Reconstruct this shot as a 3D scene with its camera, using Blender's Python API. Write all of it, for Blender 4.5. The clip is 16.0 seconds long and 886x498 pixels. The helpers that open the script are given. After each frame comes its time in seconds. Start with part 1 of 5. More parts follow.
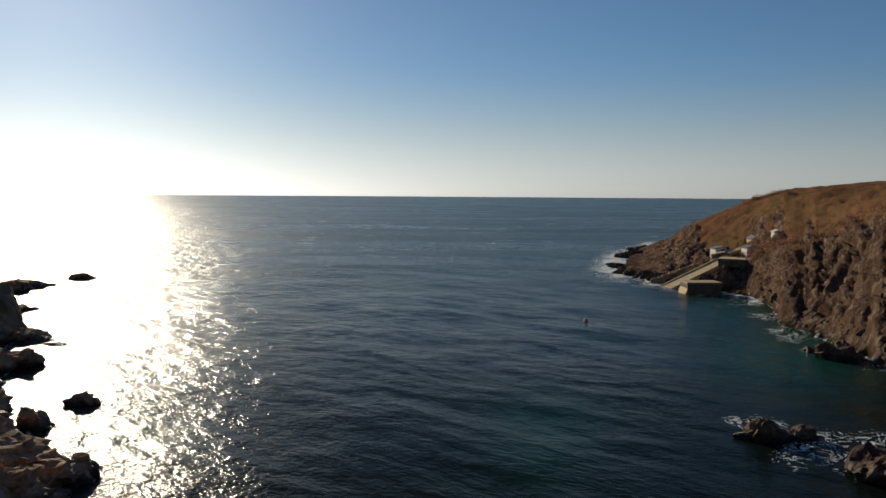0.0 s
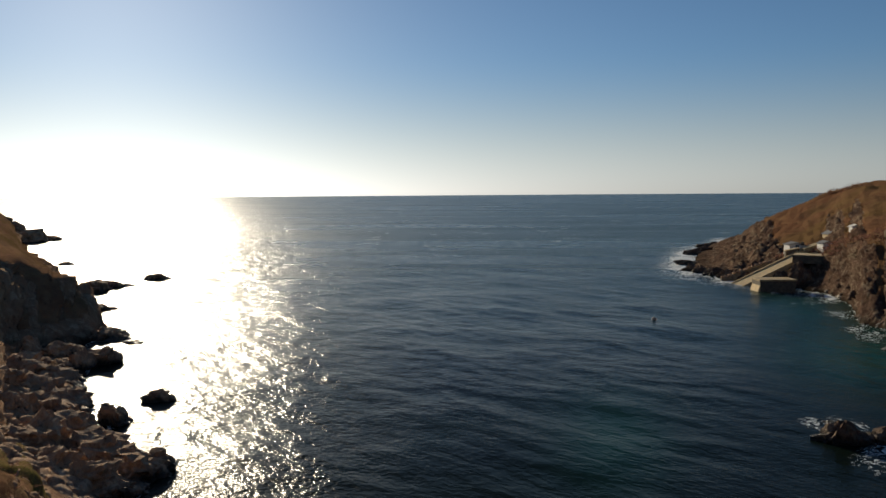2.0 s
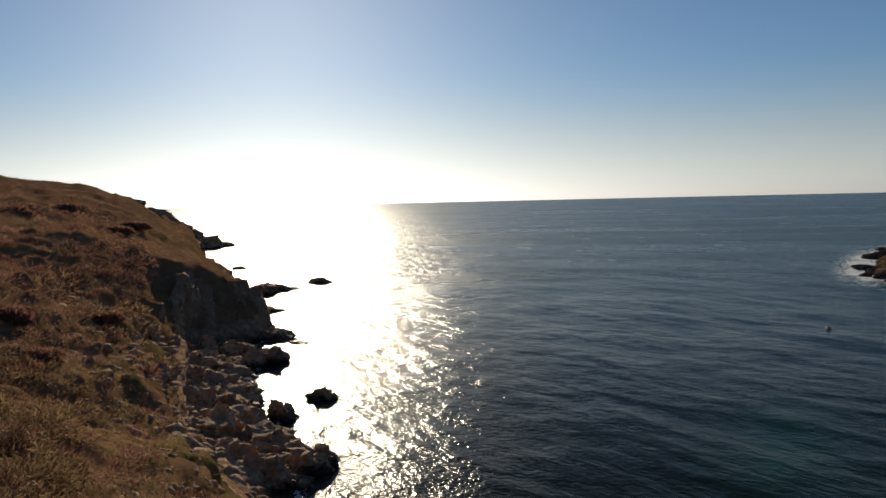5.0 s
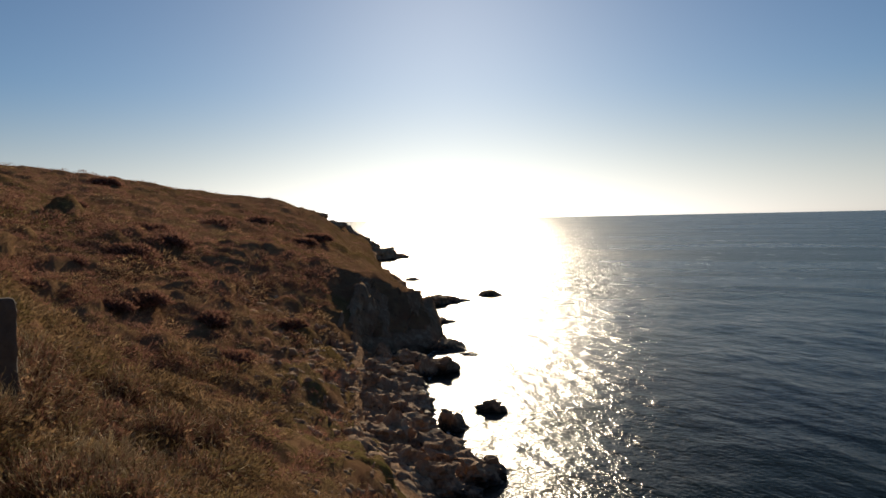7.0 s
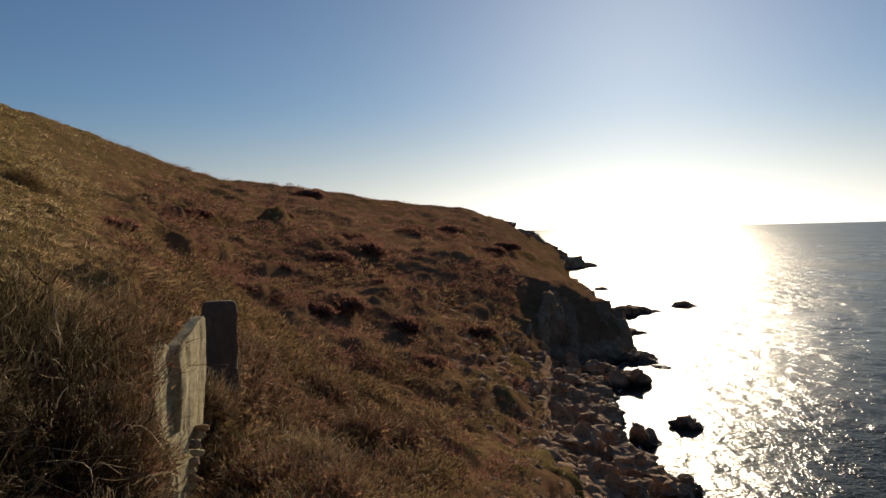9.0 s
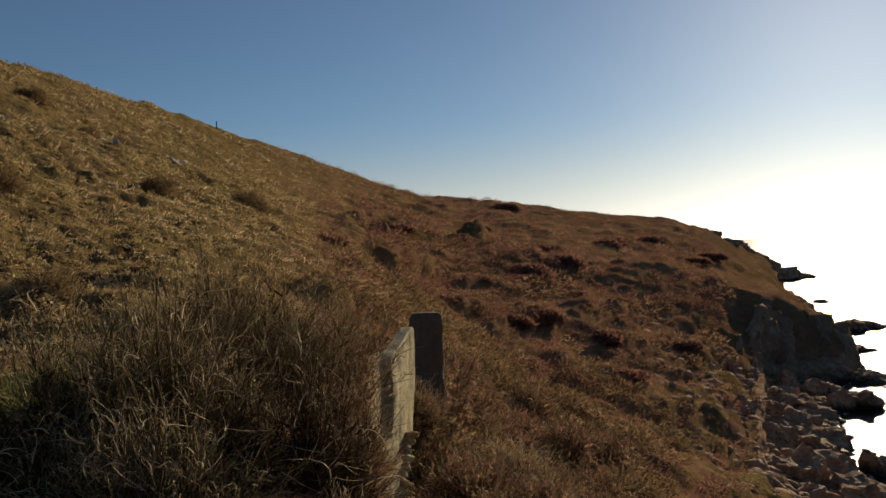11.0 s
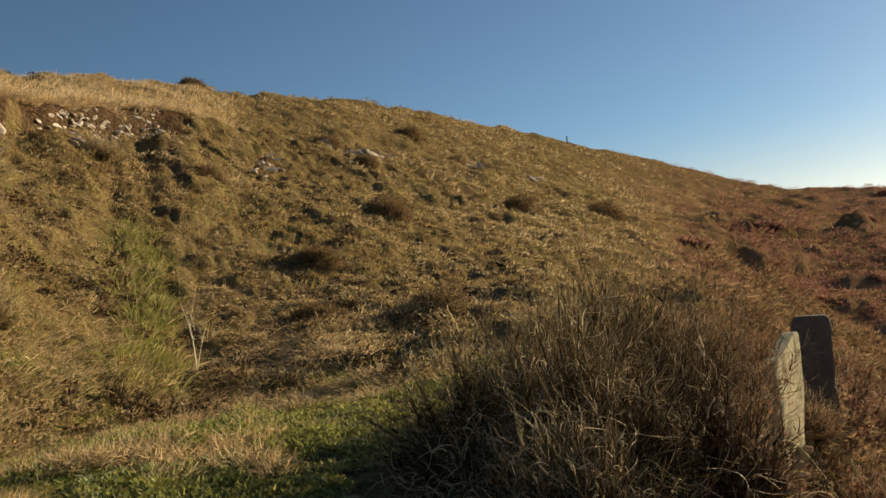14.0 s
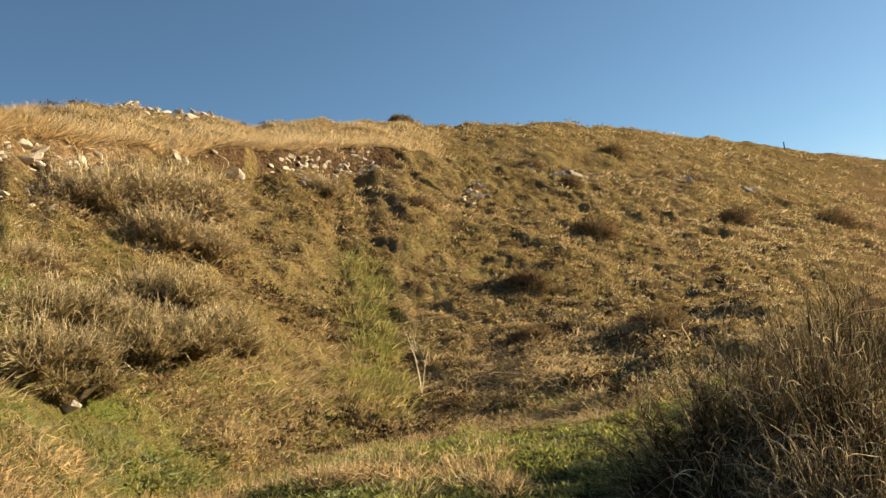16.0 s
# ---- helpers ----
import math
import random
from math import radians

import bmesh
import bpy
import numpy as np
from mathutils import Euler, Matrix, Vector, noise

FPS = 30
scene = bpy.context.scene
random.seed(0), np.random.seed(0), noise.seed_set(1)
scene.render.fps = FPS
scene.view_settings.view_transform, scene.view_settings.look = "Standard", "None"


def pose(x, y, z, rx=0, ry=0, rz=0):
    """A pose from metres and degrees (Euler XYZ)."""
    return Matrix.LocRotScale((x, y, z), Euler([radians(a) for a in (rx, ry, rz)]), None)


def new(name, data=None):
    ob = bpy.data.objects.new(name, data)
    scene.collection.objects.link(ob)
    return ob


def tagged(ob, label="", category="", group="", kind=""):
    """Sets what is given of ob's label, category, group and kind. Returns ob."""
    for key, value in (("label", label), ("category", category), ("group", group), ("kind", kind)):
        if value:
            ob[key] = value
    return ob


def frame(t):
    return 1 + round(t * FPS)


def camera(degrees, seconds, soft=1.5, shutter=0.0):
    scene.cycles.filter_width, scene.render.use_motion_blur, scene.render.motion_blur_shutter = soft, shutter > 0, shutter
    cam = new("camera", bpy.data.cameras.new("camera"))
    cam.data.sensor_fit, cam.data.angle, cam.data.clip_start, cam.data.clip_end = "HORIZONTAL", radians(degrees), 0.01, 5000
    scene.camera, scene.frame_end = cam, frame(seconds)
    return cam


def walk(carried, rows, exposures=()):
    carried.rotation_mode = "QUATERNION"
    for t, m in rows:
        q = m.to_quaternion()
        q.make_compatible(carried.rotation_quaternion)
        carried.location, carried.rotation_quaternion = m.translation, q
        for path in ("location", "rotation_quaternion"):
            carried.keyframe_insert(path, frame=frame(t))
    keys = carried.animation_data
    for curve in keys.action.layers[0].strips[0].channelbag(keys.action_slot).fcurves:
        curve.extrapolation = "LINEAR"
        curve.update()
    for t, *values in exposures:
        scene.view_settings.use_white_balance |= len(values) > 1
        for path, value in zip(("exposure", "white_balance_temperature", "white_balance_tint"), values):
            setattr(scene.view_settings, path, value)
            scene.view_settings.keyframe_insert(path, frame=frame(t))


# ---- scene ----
cam = camera(58.0, 16.0)

# seconds, heading, pitch, roll of the turning camera
TURN = (
    (0.0, -0.00, -3.98, -0.39),
    (0.5, 0.81, -4.02, -0.33),
    (1.0, 1.97, -4.00, -0.01),
    (1.5, 3.17, -4.08, -0.17),
    (2.0, 4.55, -4.07, 0.42),
    (2.5, 6.17, -3.83, 0.44),
    (3.0, 7.84, -3.70, 0.39),
    (3.5, 9.41, -3.63, 0.38),
    (6.0, 21.29, -3.07, 1.46),
    (6.5, 24.72, -2.63, 1.13),
    (7.0, 27.55, -2.34, 1.27),
    (7.5, 30.43, -2.11, 1.53),
    (8.0, 33.94, -1.68, 2.17),
    (8.5, 37.33, -1.55, 2.22),
    (9.0, 40.92, -1.40, 1.53),
    (11.5, 59.23, 0.29, 3.36),
    (12.0, 63.95, 0.51, 4.51),
    (12.5, 68.23, 0.71, 5.55),
    (13.0, 72.35, 1.23, 5.10),
    (13.5, 76.67, 1.73, 5.33),
    (14.0, 80.08, 2.34, 5.59),
    (14.5, 83.71, 3.35, 5.10),
    (15.0, 87.23, 4.44, 5.04),
    (15.5, 91.07, 4.88, 6.25),
    (16.0, 94.88, 5.62, 6.99),
)
EYE = 20.0
ARM, MIDDLE = 0.58, radians(76.67)


def held(w):
    """Where the outstretched camera is, as its holder turns on the spot."""
    return ARM * (math.sin(MIDDLE) - math.sin(radians(w))), ARM * (math.cos(radians(w)) - math.cos(MIDDLE))


walk(cam, [(t, pose(*held(w), EYE, 90 + p, r, w)) for t, w, p, r in TURN],
     exposures=[(0.0, -0.2, 7150, 8), (3.5, -0.2, 7250, 9), (7.0, -0.2, 7500, 11), (9.0, -0.2, 7600, 11),
                (11.5, -0.08, 8200, 9), (12.5, 0.10, 8400, 8), (13.5, 0.42, 8600, 7), (14.5, 0.66, 8650, 6), (16.0, 1.10, 8650, 5)])

# ---- world, sun ----
SUN_AZ, SUN_EL = 26.9, 15.6
world = bpy.data.worlds.new("sky")
scene.world = world
world.use_nodes = True
wn = world.node_tree.nodes
sky = wn.new("ShaderNodeTexSky")
sky.sky_type = "NISHITA"
sky.sun_disc = False
sky.sun_elevation = radians(SUN_EL)
sky.sun_rotation = radians(-SUN_AZ)
sky.altitude = 20
sky.air_density = 0.80
sky.dust_density = 0.24
sky.ozone_density = 6.0
wl = world.node_tree.links
up = wn.new("ShaderNodeSeparateXYZ")
wl.new(wn.new("ShaderNodeTexCoord").outputs["Generated"], up.inputs[0])
low = wn.new("ShaderNodeMapRange")
low.interpolation_type = "SMOOTHSTEP"
low.inputs[1].default_value, low.inputs[2].default_value = 0.0, 0.17
low.inputs[3].default_value, low.inputs[4].default_value = 0.75, 0.0
wl.new(up.outputs[2], low.inputs[0])
grey = wn.new("ShaderNodeRGBToBW")
wl.new(sky.outputs[0], grey.inputs[0])
pale = wn.new("ShaderNodeMix")
pale.data_type, pale.blend_type = "RGBA", "MULTIPLY"
pale.inputs[0].default_value = 1.0
wl.new(grey.outputs[0], pale.inputs[6])
pale.inputs[7].default_value = (1.10, 1.23, 1.45, 1)
haze = wn.new("ShaderNodeMix")
haze.data_type = "RGBA"
wl.new(low.outputs[0], haze.inputs[0])
wl.new(sky.outputs[0], haze.inputs[6])
wl.new(pale.outputs[2], haze.inputs[7])
cool = wn.new("ShaderNodeMix")
cool.data_type, cool.blend_type = "RGBA", "MULTIPLY"
cool.inputs[0].default_value = 1.0
wl.new(haze.outputs[2], cool.inputs[6])
cool.inputs[7].default_value = (1.08, 1.033, 0.957, 1)
wl.new(cool.outputs[2], wn["Background"].inputs[0])
wn["Background"].inputs[1].default_value = 0.084
sun_way = Vector((-math.sin(radians(SUN_AZ)) * math.cos(radians(SUN_EL)),
                  math.cos(radians(SUN_AZ)) * math.cos(radians(SUN_EL)), math.sin(radians(SUN_EL))))
lamp = bpy.data.lights.new("sun", "SUN")
lamp.energy = 5.0
lamp.angle = radians(0.55)
lamp.color = (1.0, 0.90, 0.74)
sun = new("sun", lamp)
sun.rotation_euler = sun_way.to_track_quat("Z", "Y").to_euler()


# ---- noise on arrays ----
def lattice(ix, iy, iz, seed):
    h = (ix * 374761393 + iy * 668265263 + iz * 2147483647 + seed * 974634777) & 0xFFFFFFFF
    h = ((h ^ (h >> 13)) * 1274126177) & 0xFFFFFFFF
    h = ((h ^ (h >> 16)) * 2246822519) & 0xFFFFFFFF
    return ((h ^ (h >> 15)) & 0xFFFF) / 32767.5 - 1.0


def vnoise(p, size, seed=0):
    """Smooth value noise, -1 to 1, of features about size metres; p is n x 3."""
    q = p / size
    i = np.floor(q).astype(np.int64)
    f = q - i
    f = f * f * f * (f * (f * 6 - 15) + 10)
    out = 0
    for dx in (0, 1):
        for dy in (0, 1):
            for dz in (0, 1):
                w = (f[:, 0] if dx else 1 - f[:, 0]) * (f[:, 1] if dy else 1 - f[:, 1]) * (f[:, 2] if dz else 1 - f[:, 2])
                out = out + w * lattice(i[:, 0] + dx, i[:, 1] + dy, i[:, 2] + dz, seed)
    return out


def fbm(p, size, octaves=4, seed=0, ridged=False):
    total, amp, norm = 0, 1.0, 0
    for k in range(octaves):
        n = vnoise(p + 17.3 * k, size / 2 ** k, seed + k)
        total = total + amp * ((1 - 2 * np.abs(n)) if ridged else n)
        norm += amp
        amp *= 0.5
    return total / norm


# ---- materials ----
def material(name):
    m = bpy.data.materials.new(name)
    m.use_nodes = True
    t = m.node_tree
    return m, t.nodes, t.links, t.nodes["Principled BSDF"]


def mix_col(N, L, fac, a, b):
    m = N.new("ShaderNodeMix")
    m.data_type = "RGBA"
    for sock, v in ((m.inputs[0], fac), (m.inputs[6], a), (m.inputs[7], b)):
        if isinstance(v, (tuple, list)):
            sock.default_value = (*v, 1)
        elif isinstance(v, (int, float)):
            sock.default_value = v
        else:
            L.new(v, sock)
    return m.outputs[2]


def noise_tex(N, L, scale, detail=4, rough=0.6, vec=None, dist=0.0):
    n = N.new("ShaderNodeTexNoise")
    n.inputs["Scale"].default_value = scale
    n.inputs["Detail"].default_value = detail
    n.inputs["Roughness"].default_value = rough
    n.inputs["Distortion"].default_value = dist
    if vec is not None:
        L.new(vec, n.inputs["Vector"])
    return n.outputs[0]


def ramp(N, L, fac, lo, hi, a=0.0, b=1.0):
    r = N.new("ShaderNodeMapRange")
    r.inputs[1].default_value, r.inputs[2].default_value = lo, hi
    r.inputs[3].default_value, r.inputs[4].default_value = a, b
    L.new(fac, r.inputs[0])
    return r.outputs[0]


def math_node(N, L, op, a, b):
    m = N.new("ShaderNodeMath")
    m.operation = op
    for i, v in enumerate((a, b)):
        if isinstance(v, (int, float)):
            m.inputs[i].default_value = v
        else:
            L.new(v, m.inputs[i])
    return m.outputs[0]


def bump(N, L, height, strength, dist, bsdf, normal=None):
    b = N.new("ShaderNodeBump")
    b.inputs["Strength"].default_value = strength
    b.inputs["Distance"].default_value = dist
    L.new(height, b.inputs["Height"])
    if normal is not None:
        L.new(normal, b.inputs["Normal"])
    L.new(b.outputs[0], bsdf.inputs["Normal"])
    return b.outputs[0]


def attr(N, name):
    a = N.new("ShaderNodeAttribute")
    a.attribute_name = name
    return a.outputs["Fac"]


def world_pos(N):
    return N.new("ShaderNodeNewGeometry").outputs["Position"]


# one granite twice: shore tones raised to hold veiling glare, cove ones darker
GLARE_SHORE_TONES = ((0.31, 0.185, 0.118), (0.43, 0.272, 0.170), (0.55, 0.41, 0.28))
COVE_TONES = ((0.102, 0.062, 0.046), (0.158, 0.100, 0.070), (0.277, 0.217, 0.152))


def rock_colour(N, L, pos, tones):
    """Granite: rusty browns, buff lichen and dark upright joints."""
    tall = N.new("ShaderNodeMapping")
    tall.inputs["Scale"].default_value = (1.0, 1.0, 0.35)
    L.new(pos, tall.inputs["Vector"])
    big = noise_tex(N, L, 0.16, 4, 0.6, pos)
    mid = noise_tex(N, L, 0.8, 6, 0.68, tall.outputs[0], 0.4)
    fine = noise_tex(N, L, 6.0, 5, 0.7, pos)
    c = mix_col(N, L, ramp(N, L, big, 0.38, 0.62), tones[0], tones[1])
    c = mix_col(N, L, ramp(N, L, mid, 0.50, 0.66), c, tones[2])
    c = mix_col(N, L, ramp(N, L, mid, 0.41, 0.29), c, (0.040, 0.026, 0.019))
    c = mix_col(N, L, ramp(N, L, fine, 0.50, 0.72, 0, 0.45), c, (0.045, 0.030, 0.022))
    return c, fine, mid


def mat_ground():
    m, N, L, B = material("moorland_ground")
    pos = world_pos(N)
    big = noise_tex(N, L, 0.055, 4, 0.6, pos)
    mid = noise_tex(N, L, 0.32, 5, 0.65, pos)
    tus = noise_tex(N, L, 1.7, 5, 0.7, pos)
    fine = noise_tex(N, L, 11.0, 4, 0.7, pos)
    c = mix_col(N, L, ramp(N, L, mid, 0.36, 0.62), (0.135, 0.090, 0.043), (0.235, 0.165, 0.078))
    c = mix_col(N, L, ramp(N, L, big, 0.45, 0.62, 0, 0.6), c, (0.195, 0.135, 0.060))
    c = mix_col(N, L, ramp(N, L, tus, 0.52, 0.66, 0, 0.8), c, (0.190, 0.165, 0.062))
    # shade of the gaps between tussocks, put into the colour
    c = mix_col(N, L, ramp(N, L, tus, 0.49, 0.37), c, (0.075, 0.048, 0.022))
    c = mix_col(N, L, ramp(N, L, fine, 0.52, 0.70, 0, 0.5), c, (0.27, 0.20, 0.105))
    c = mix_col(N, L, math_node(N, L, "MULTIPLY", attr(N, "bare"), ramp(N, L, mid, 0.35, 0.55, 0.5, 1.0)), c, mix_col(N, L, ramp(N, L, fine, 0.45, 0.65), (0.14, 0.085, 0.048), (0.36, 0.26, 0.155)))
    # overhang's shade and dark roots on the broken bank, put into the colour
    c = mix_col(N, L, math_node(N, L, "MULTIPLY", attr(N, "shaded_earth"), 0.9), c, mix_col(N, L, ramp(N, L, fine, 0.42, 0.62), (0.050, 0.030, 0.018), (0.135, 0.085, 0.050)))
    heath = mix_col(N, L, ramp(N, L, mid, 0.38, 0.62), (0.205, 0.112, 0.066), (0.285, 0.172, 0.094))
    # the heath's hollows darkened in the colour the same way
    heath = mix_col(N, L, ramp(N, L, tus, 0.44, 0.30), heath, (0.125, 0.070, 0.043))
    heath = mix_col(N, L, ramp(N, L, big, 0.5, 0.66, 0, 0.6), heath, (0.125, 0.092, 0.028))
    c = mix_col(N, L, attr(N, "heath"), c, heath)
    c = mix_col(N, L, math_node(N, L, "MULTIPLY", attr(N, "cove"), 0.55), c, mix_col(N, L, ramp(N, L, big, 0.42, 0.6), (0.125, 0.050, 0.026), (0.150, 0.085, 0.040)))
    green = attr(N, "green")
    c = mix_col(N, L, math_node(N, L, "MULTIPLY", green, ramp(N, L, tus, 0.35, 0.6, 0.1, 0.8)), c, (0.085, 0.110, 0.026))
    ra = rock_colour(N, L, pos, GLARE_SHORE_TONES)[0]
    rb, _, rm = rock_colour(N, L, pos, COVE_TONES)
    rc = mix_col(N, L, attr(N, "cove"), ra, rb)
    rock = ramp(N, L, math_node(N, L, "ADD", attr(N, "rock"), ramp(N, L, mid, 0.3, 0.7, -0.28, 0.28)), 0.42, 0.58)
    c = mix_col(N, L, rock, c, rc)
    wet = attr(N, "wet")
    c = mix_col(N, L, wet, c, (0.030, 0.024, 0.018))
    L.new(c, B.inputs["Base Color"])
    L.new(ramp(N, L, wet, 0, 1, 0.9, 0.45), B.inputs["Roughness"])
    B.inputs["Specular IOR Level"].default_value = 0.0
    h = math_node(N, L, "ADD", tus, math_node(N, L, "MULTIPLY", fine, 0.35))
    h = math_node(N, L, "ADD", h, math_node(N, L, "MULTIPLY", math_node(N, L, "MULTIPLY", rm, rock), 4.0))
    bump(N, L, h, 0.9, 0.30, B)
    return m


def mat_rock(name, tones):
    m, N, L, B = material(name)
    pos = world_pos(N)
    c, fine, mid = rock_colour(N, L, pos, tones)
    z = N.new("ShaderNodeSeparateXYZ")
    L.new(pos, z.inputs[0])
    wet = ramp(N, L, math_node(N, L, "ADD", z.outputs[2], ramp(N, L, mid, 0.3, 0.7, -0.5, 0.5)), 0.2, 1.0, 1, 0)
    c = mix_col(N, L, wet, c, (0.026, 0.021, 0.016))
    L.new(c, B.inputs["Base Color"])
    L.new(ramp(N, L, wet, 0, 1, 0.85, 0.4), B.inputs["Roughness"])
    L.new(ramp(N, L, wet, 0, 1, 0.03, 0.3), B.inputs["Specular IOR Level"])
    bump(N, L, math_node(N, L, "ADD", mid, math_node(N, L, "MULTIPLY", fine, 0.3)), 0.9, 0.5, B)
    return m


def mat_sea():
    m, N, L, B = material("sea_water")
    pos = world_pos(N)
    spun = N.new("ShaderNodeMapping")
    spun.inputs["Rotation"].default_value = (0, 0, radians(48))
    L.new(pos, spun.inputs["Vector"])
    turned = N.new("ShaderNodeMapping")
    turned.inputs["Scale"].default_value = (0.74, 1.15, 1.0)
    L.new(spun.outputs[0], turned.inputs["Vector"])
    v = turned.outputs[0]
    swell = noise_tex(N, L, 0.15, 1, 0.4, v, 0.3)
    wave = noise_tex(N, L, 0.44, 1, 0.4, v, 0.3)
    chop = noise_tex(N, L, 2.0, 2, 0.5, v, 0.2)
    rip = noise_tex(N, L, 6.5, 1.5, 0.5, pos)
    depth = attr(N, "shallow")
    patch = noise_tex(N, L, 0.035, 3, 0.55, pos)
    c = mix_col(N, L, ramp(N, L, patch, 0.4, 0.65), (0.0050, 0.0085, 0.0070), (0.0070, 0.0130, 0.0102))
    # base colour lightens with distance from the viewpoint
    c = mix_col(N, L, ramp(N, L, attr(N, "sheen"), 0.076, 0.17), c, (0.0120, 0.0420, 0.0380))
    c = mix_col(N, L, depth, c, (0.007, 0.055, 0.042))
    lace = N.new("ShaderNodeTexVoronoi")
    lace.feature = "DISTANCE_TO_EDGE"
    lace.inputs["Scale"].default_value = 0.8
    warp = N.new("ShaderNodeVectorMath")
    warp.operation = "MULTIPLY_ADD"
    wv = N.new("ShaderNodeTexNoise")
    wv.inputs["Scale"].default_value = 0.5
    wv.inputs["Detail"].default_value = 4
    L.new(pos, wv.inputs["Vector"])
    L.new(wv.outputs["Color"], warp.inputs[0])
    warp.inputs[1].default_value = (2.6, 2.6, 0)
    L.new(pos, warp.inputs[2])
    L.new(warp.outputs[0], lace.inputs["Vector"])
    foam = attr(N, "foam")
    web = ramp(N, L, lace.outputs["Distance"], 0.0, 0.22, 1.0, 0.0)
    fn = noise_tex(N, L, 0.15, 8, 0.74, pos)
    thread = math_node(N, L, "ABSOLUTE", math_node(N, L, "SUBTRACT", noise_tex(N, L, 0.75, 3, 0.6, warp.outputs[0], 0.8), 0.5), 0)
    thread = ramp(N, L, thread, 0.0, 0.045, 1.0, 0.0)
    f = math_node(N, L, "ADD", math_node(N, L, "MULTIPLY", thread, 0.4), math_node(N, L, "MULTIPLY", web, 0.12))
    f = math_node(N, L, "ADD", f, fn)
    f = math_node(N, L, "ADD", f, math_node(N, L, "MULTIPLY", foam, 0.88))
    f = math_node(N, L, "MULTIPLY", ramp(N, L, f, 1.27, 1.37), ramp(N, L, foam, 0.05, 0.3))
    caps = noise_tex(N, L, 0.11, 6, 0.75, v, 0.6)
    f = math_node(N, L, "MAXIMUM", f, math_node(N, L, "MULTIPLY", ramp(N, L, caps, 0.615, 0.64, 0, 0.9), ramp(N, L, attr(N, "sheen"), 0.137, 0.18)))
    c = mix_col(N, L, f, c, (0.72, 0.76, 0.76))
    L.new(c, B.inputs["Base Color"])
    lanes = N.new("ShaderNodeMapping")
    lanes.inputs["Scale"].default_value = (0.25, 1.0, 1.0)
    L.new(pos, lanes.inputs["Vector"])
    cats_paw = ramp(N, L, noise_tex(N, L, 0.018, 4, 0.6, lanes.outputs[0]), 0.35, 0.65, -0.04, 0.06)
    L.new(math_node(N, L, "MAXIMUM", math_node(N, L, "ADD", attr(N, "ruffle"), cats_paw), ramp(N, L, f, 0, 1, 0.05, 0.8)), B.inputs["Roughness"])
    B.inputs["IOR"].default_value = 1.333
    # reflection strength set by distance: held down near, stronger far
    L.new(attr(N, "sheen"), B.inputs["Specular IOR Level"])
    h = math_node(N, L, "ADD", math_node(N, L, "MULTIPLY", swell, 0.48), math_node(N, L, "MULTIPLY", wave, 0.40))
    h = math_node(N, L, "ADD", h, math_node(N, L, "MULTIPLY", chop, 0.175))
    h = math_node(N, L, "ADD", h, math_node(N, L, "MULTIPLY", rip, 0.05))
    bump(N, L, h, 1.0, 1.0, B)
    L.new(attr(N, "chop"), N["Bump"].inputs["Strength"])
    return m


GROUND, SEA = mat_ground(), mat_sea()
ROCK, COVEROCK = mat_rock("glare_shore_granite", GLARE_SHORE_TONES), mat_rock("cove_granite", COVE_TONES)


# ---- mesh helpers ----
def grid_mesh(name, P, mat, keep=None, floats=()):
    """A mesh from an n x m x 3 array of places."""
    n, m = P.shape[:2]
    idx = np.arange(n * m).reshape(n, m)
    q = np.stack([idx[:-1, :-1], idx[1:, :-1], idx[1:, 1:], idx[:-1, 1:]], -1).reshape(-1, 4)
    if keep is not None:
        q = q[keep.reshape(-1)[q].any(1)]
    used, inv = np.unique(q, return_inverse=True)
    q = inv.reshape(-1, 4)
    me = bpy.data.meshes.new(name)
    me.vertices.add(len(used))
    me.vertices.foreach_set("co", P.reshape(-1, 3)[used].astype(np.float32).ravel())
    me.loops.add(len(q) * 4)
    me.loops.foreach_set("vertex_index", q.astype(np.int32).ravel())
    me.polygons.add(len(q))
    me.polygons.foreach_set("loop_start", np.arange(0, len(q) * 4, 4, dtype=np.int32))
    me.update(calc_edges=True)
    me.polygons.foreach_set("use_smooth", np.ones(len(q), dtype=bool))
    for key, values in floats:
        a = me.attributes.new(key, "FLOAT", "POINT")
        a.data.foreach_set("value", values.reshape(-1)[used].astype(np.float32))
    me.materials.append(mat)
    return me


# ---- the lie of the land: profiles out from the viewpoint, heading: (distance, height) ----
SEABED = [(120, -4), (140, -4), (170, -4), (240, -4)]
NEAR = [(5, 17), (10, 14.6), (26, 6.8)]
INLAND = {
    -180: [(5, 18.5), (8, 18.9), (15, 21), (24, 25), (27, 26.5), (30, 28), (45, 33), (300, 44)],
    -140: [(5, 18.2), (10, 18.2), (22, 18.5), (35, 21), (42, 23), (48, 25), (90, 34), (320, 40)],
    -90: [(5, 17.6), (10, 16.5), (22, 13), (35, 11), (50, 12), (70, 18), (140, 32), (320, 38)],
}
COVE_HEAD = {
    -60: [(5, 17), (10, 15), (22, 9), (35, 1), (60, 0), (85, 16), (160, 30), (320, 36)],
    -40: NEAR + [(45, -3), (80, -1), (108, 19), (200, 28), (320, 32)],
    -29: NEAR + [(50, -4), (107, -1), (136, 17.6), (230, 23.4), (320, 26)],
    -25.8: NEAR + [(60, -4), (124, -1), (148, 13), (235, 22.2), (320, 24)],
}
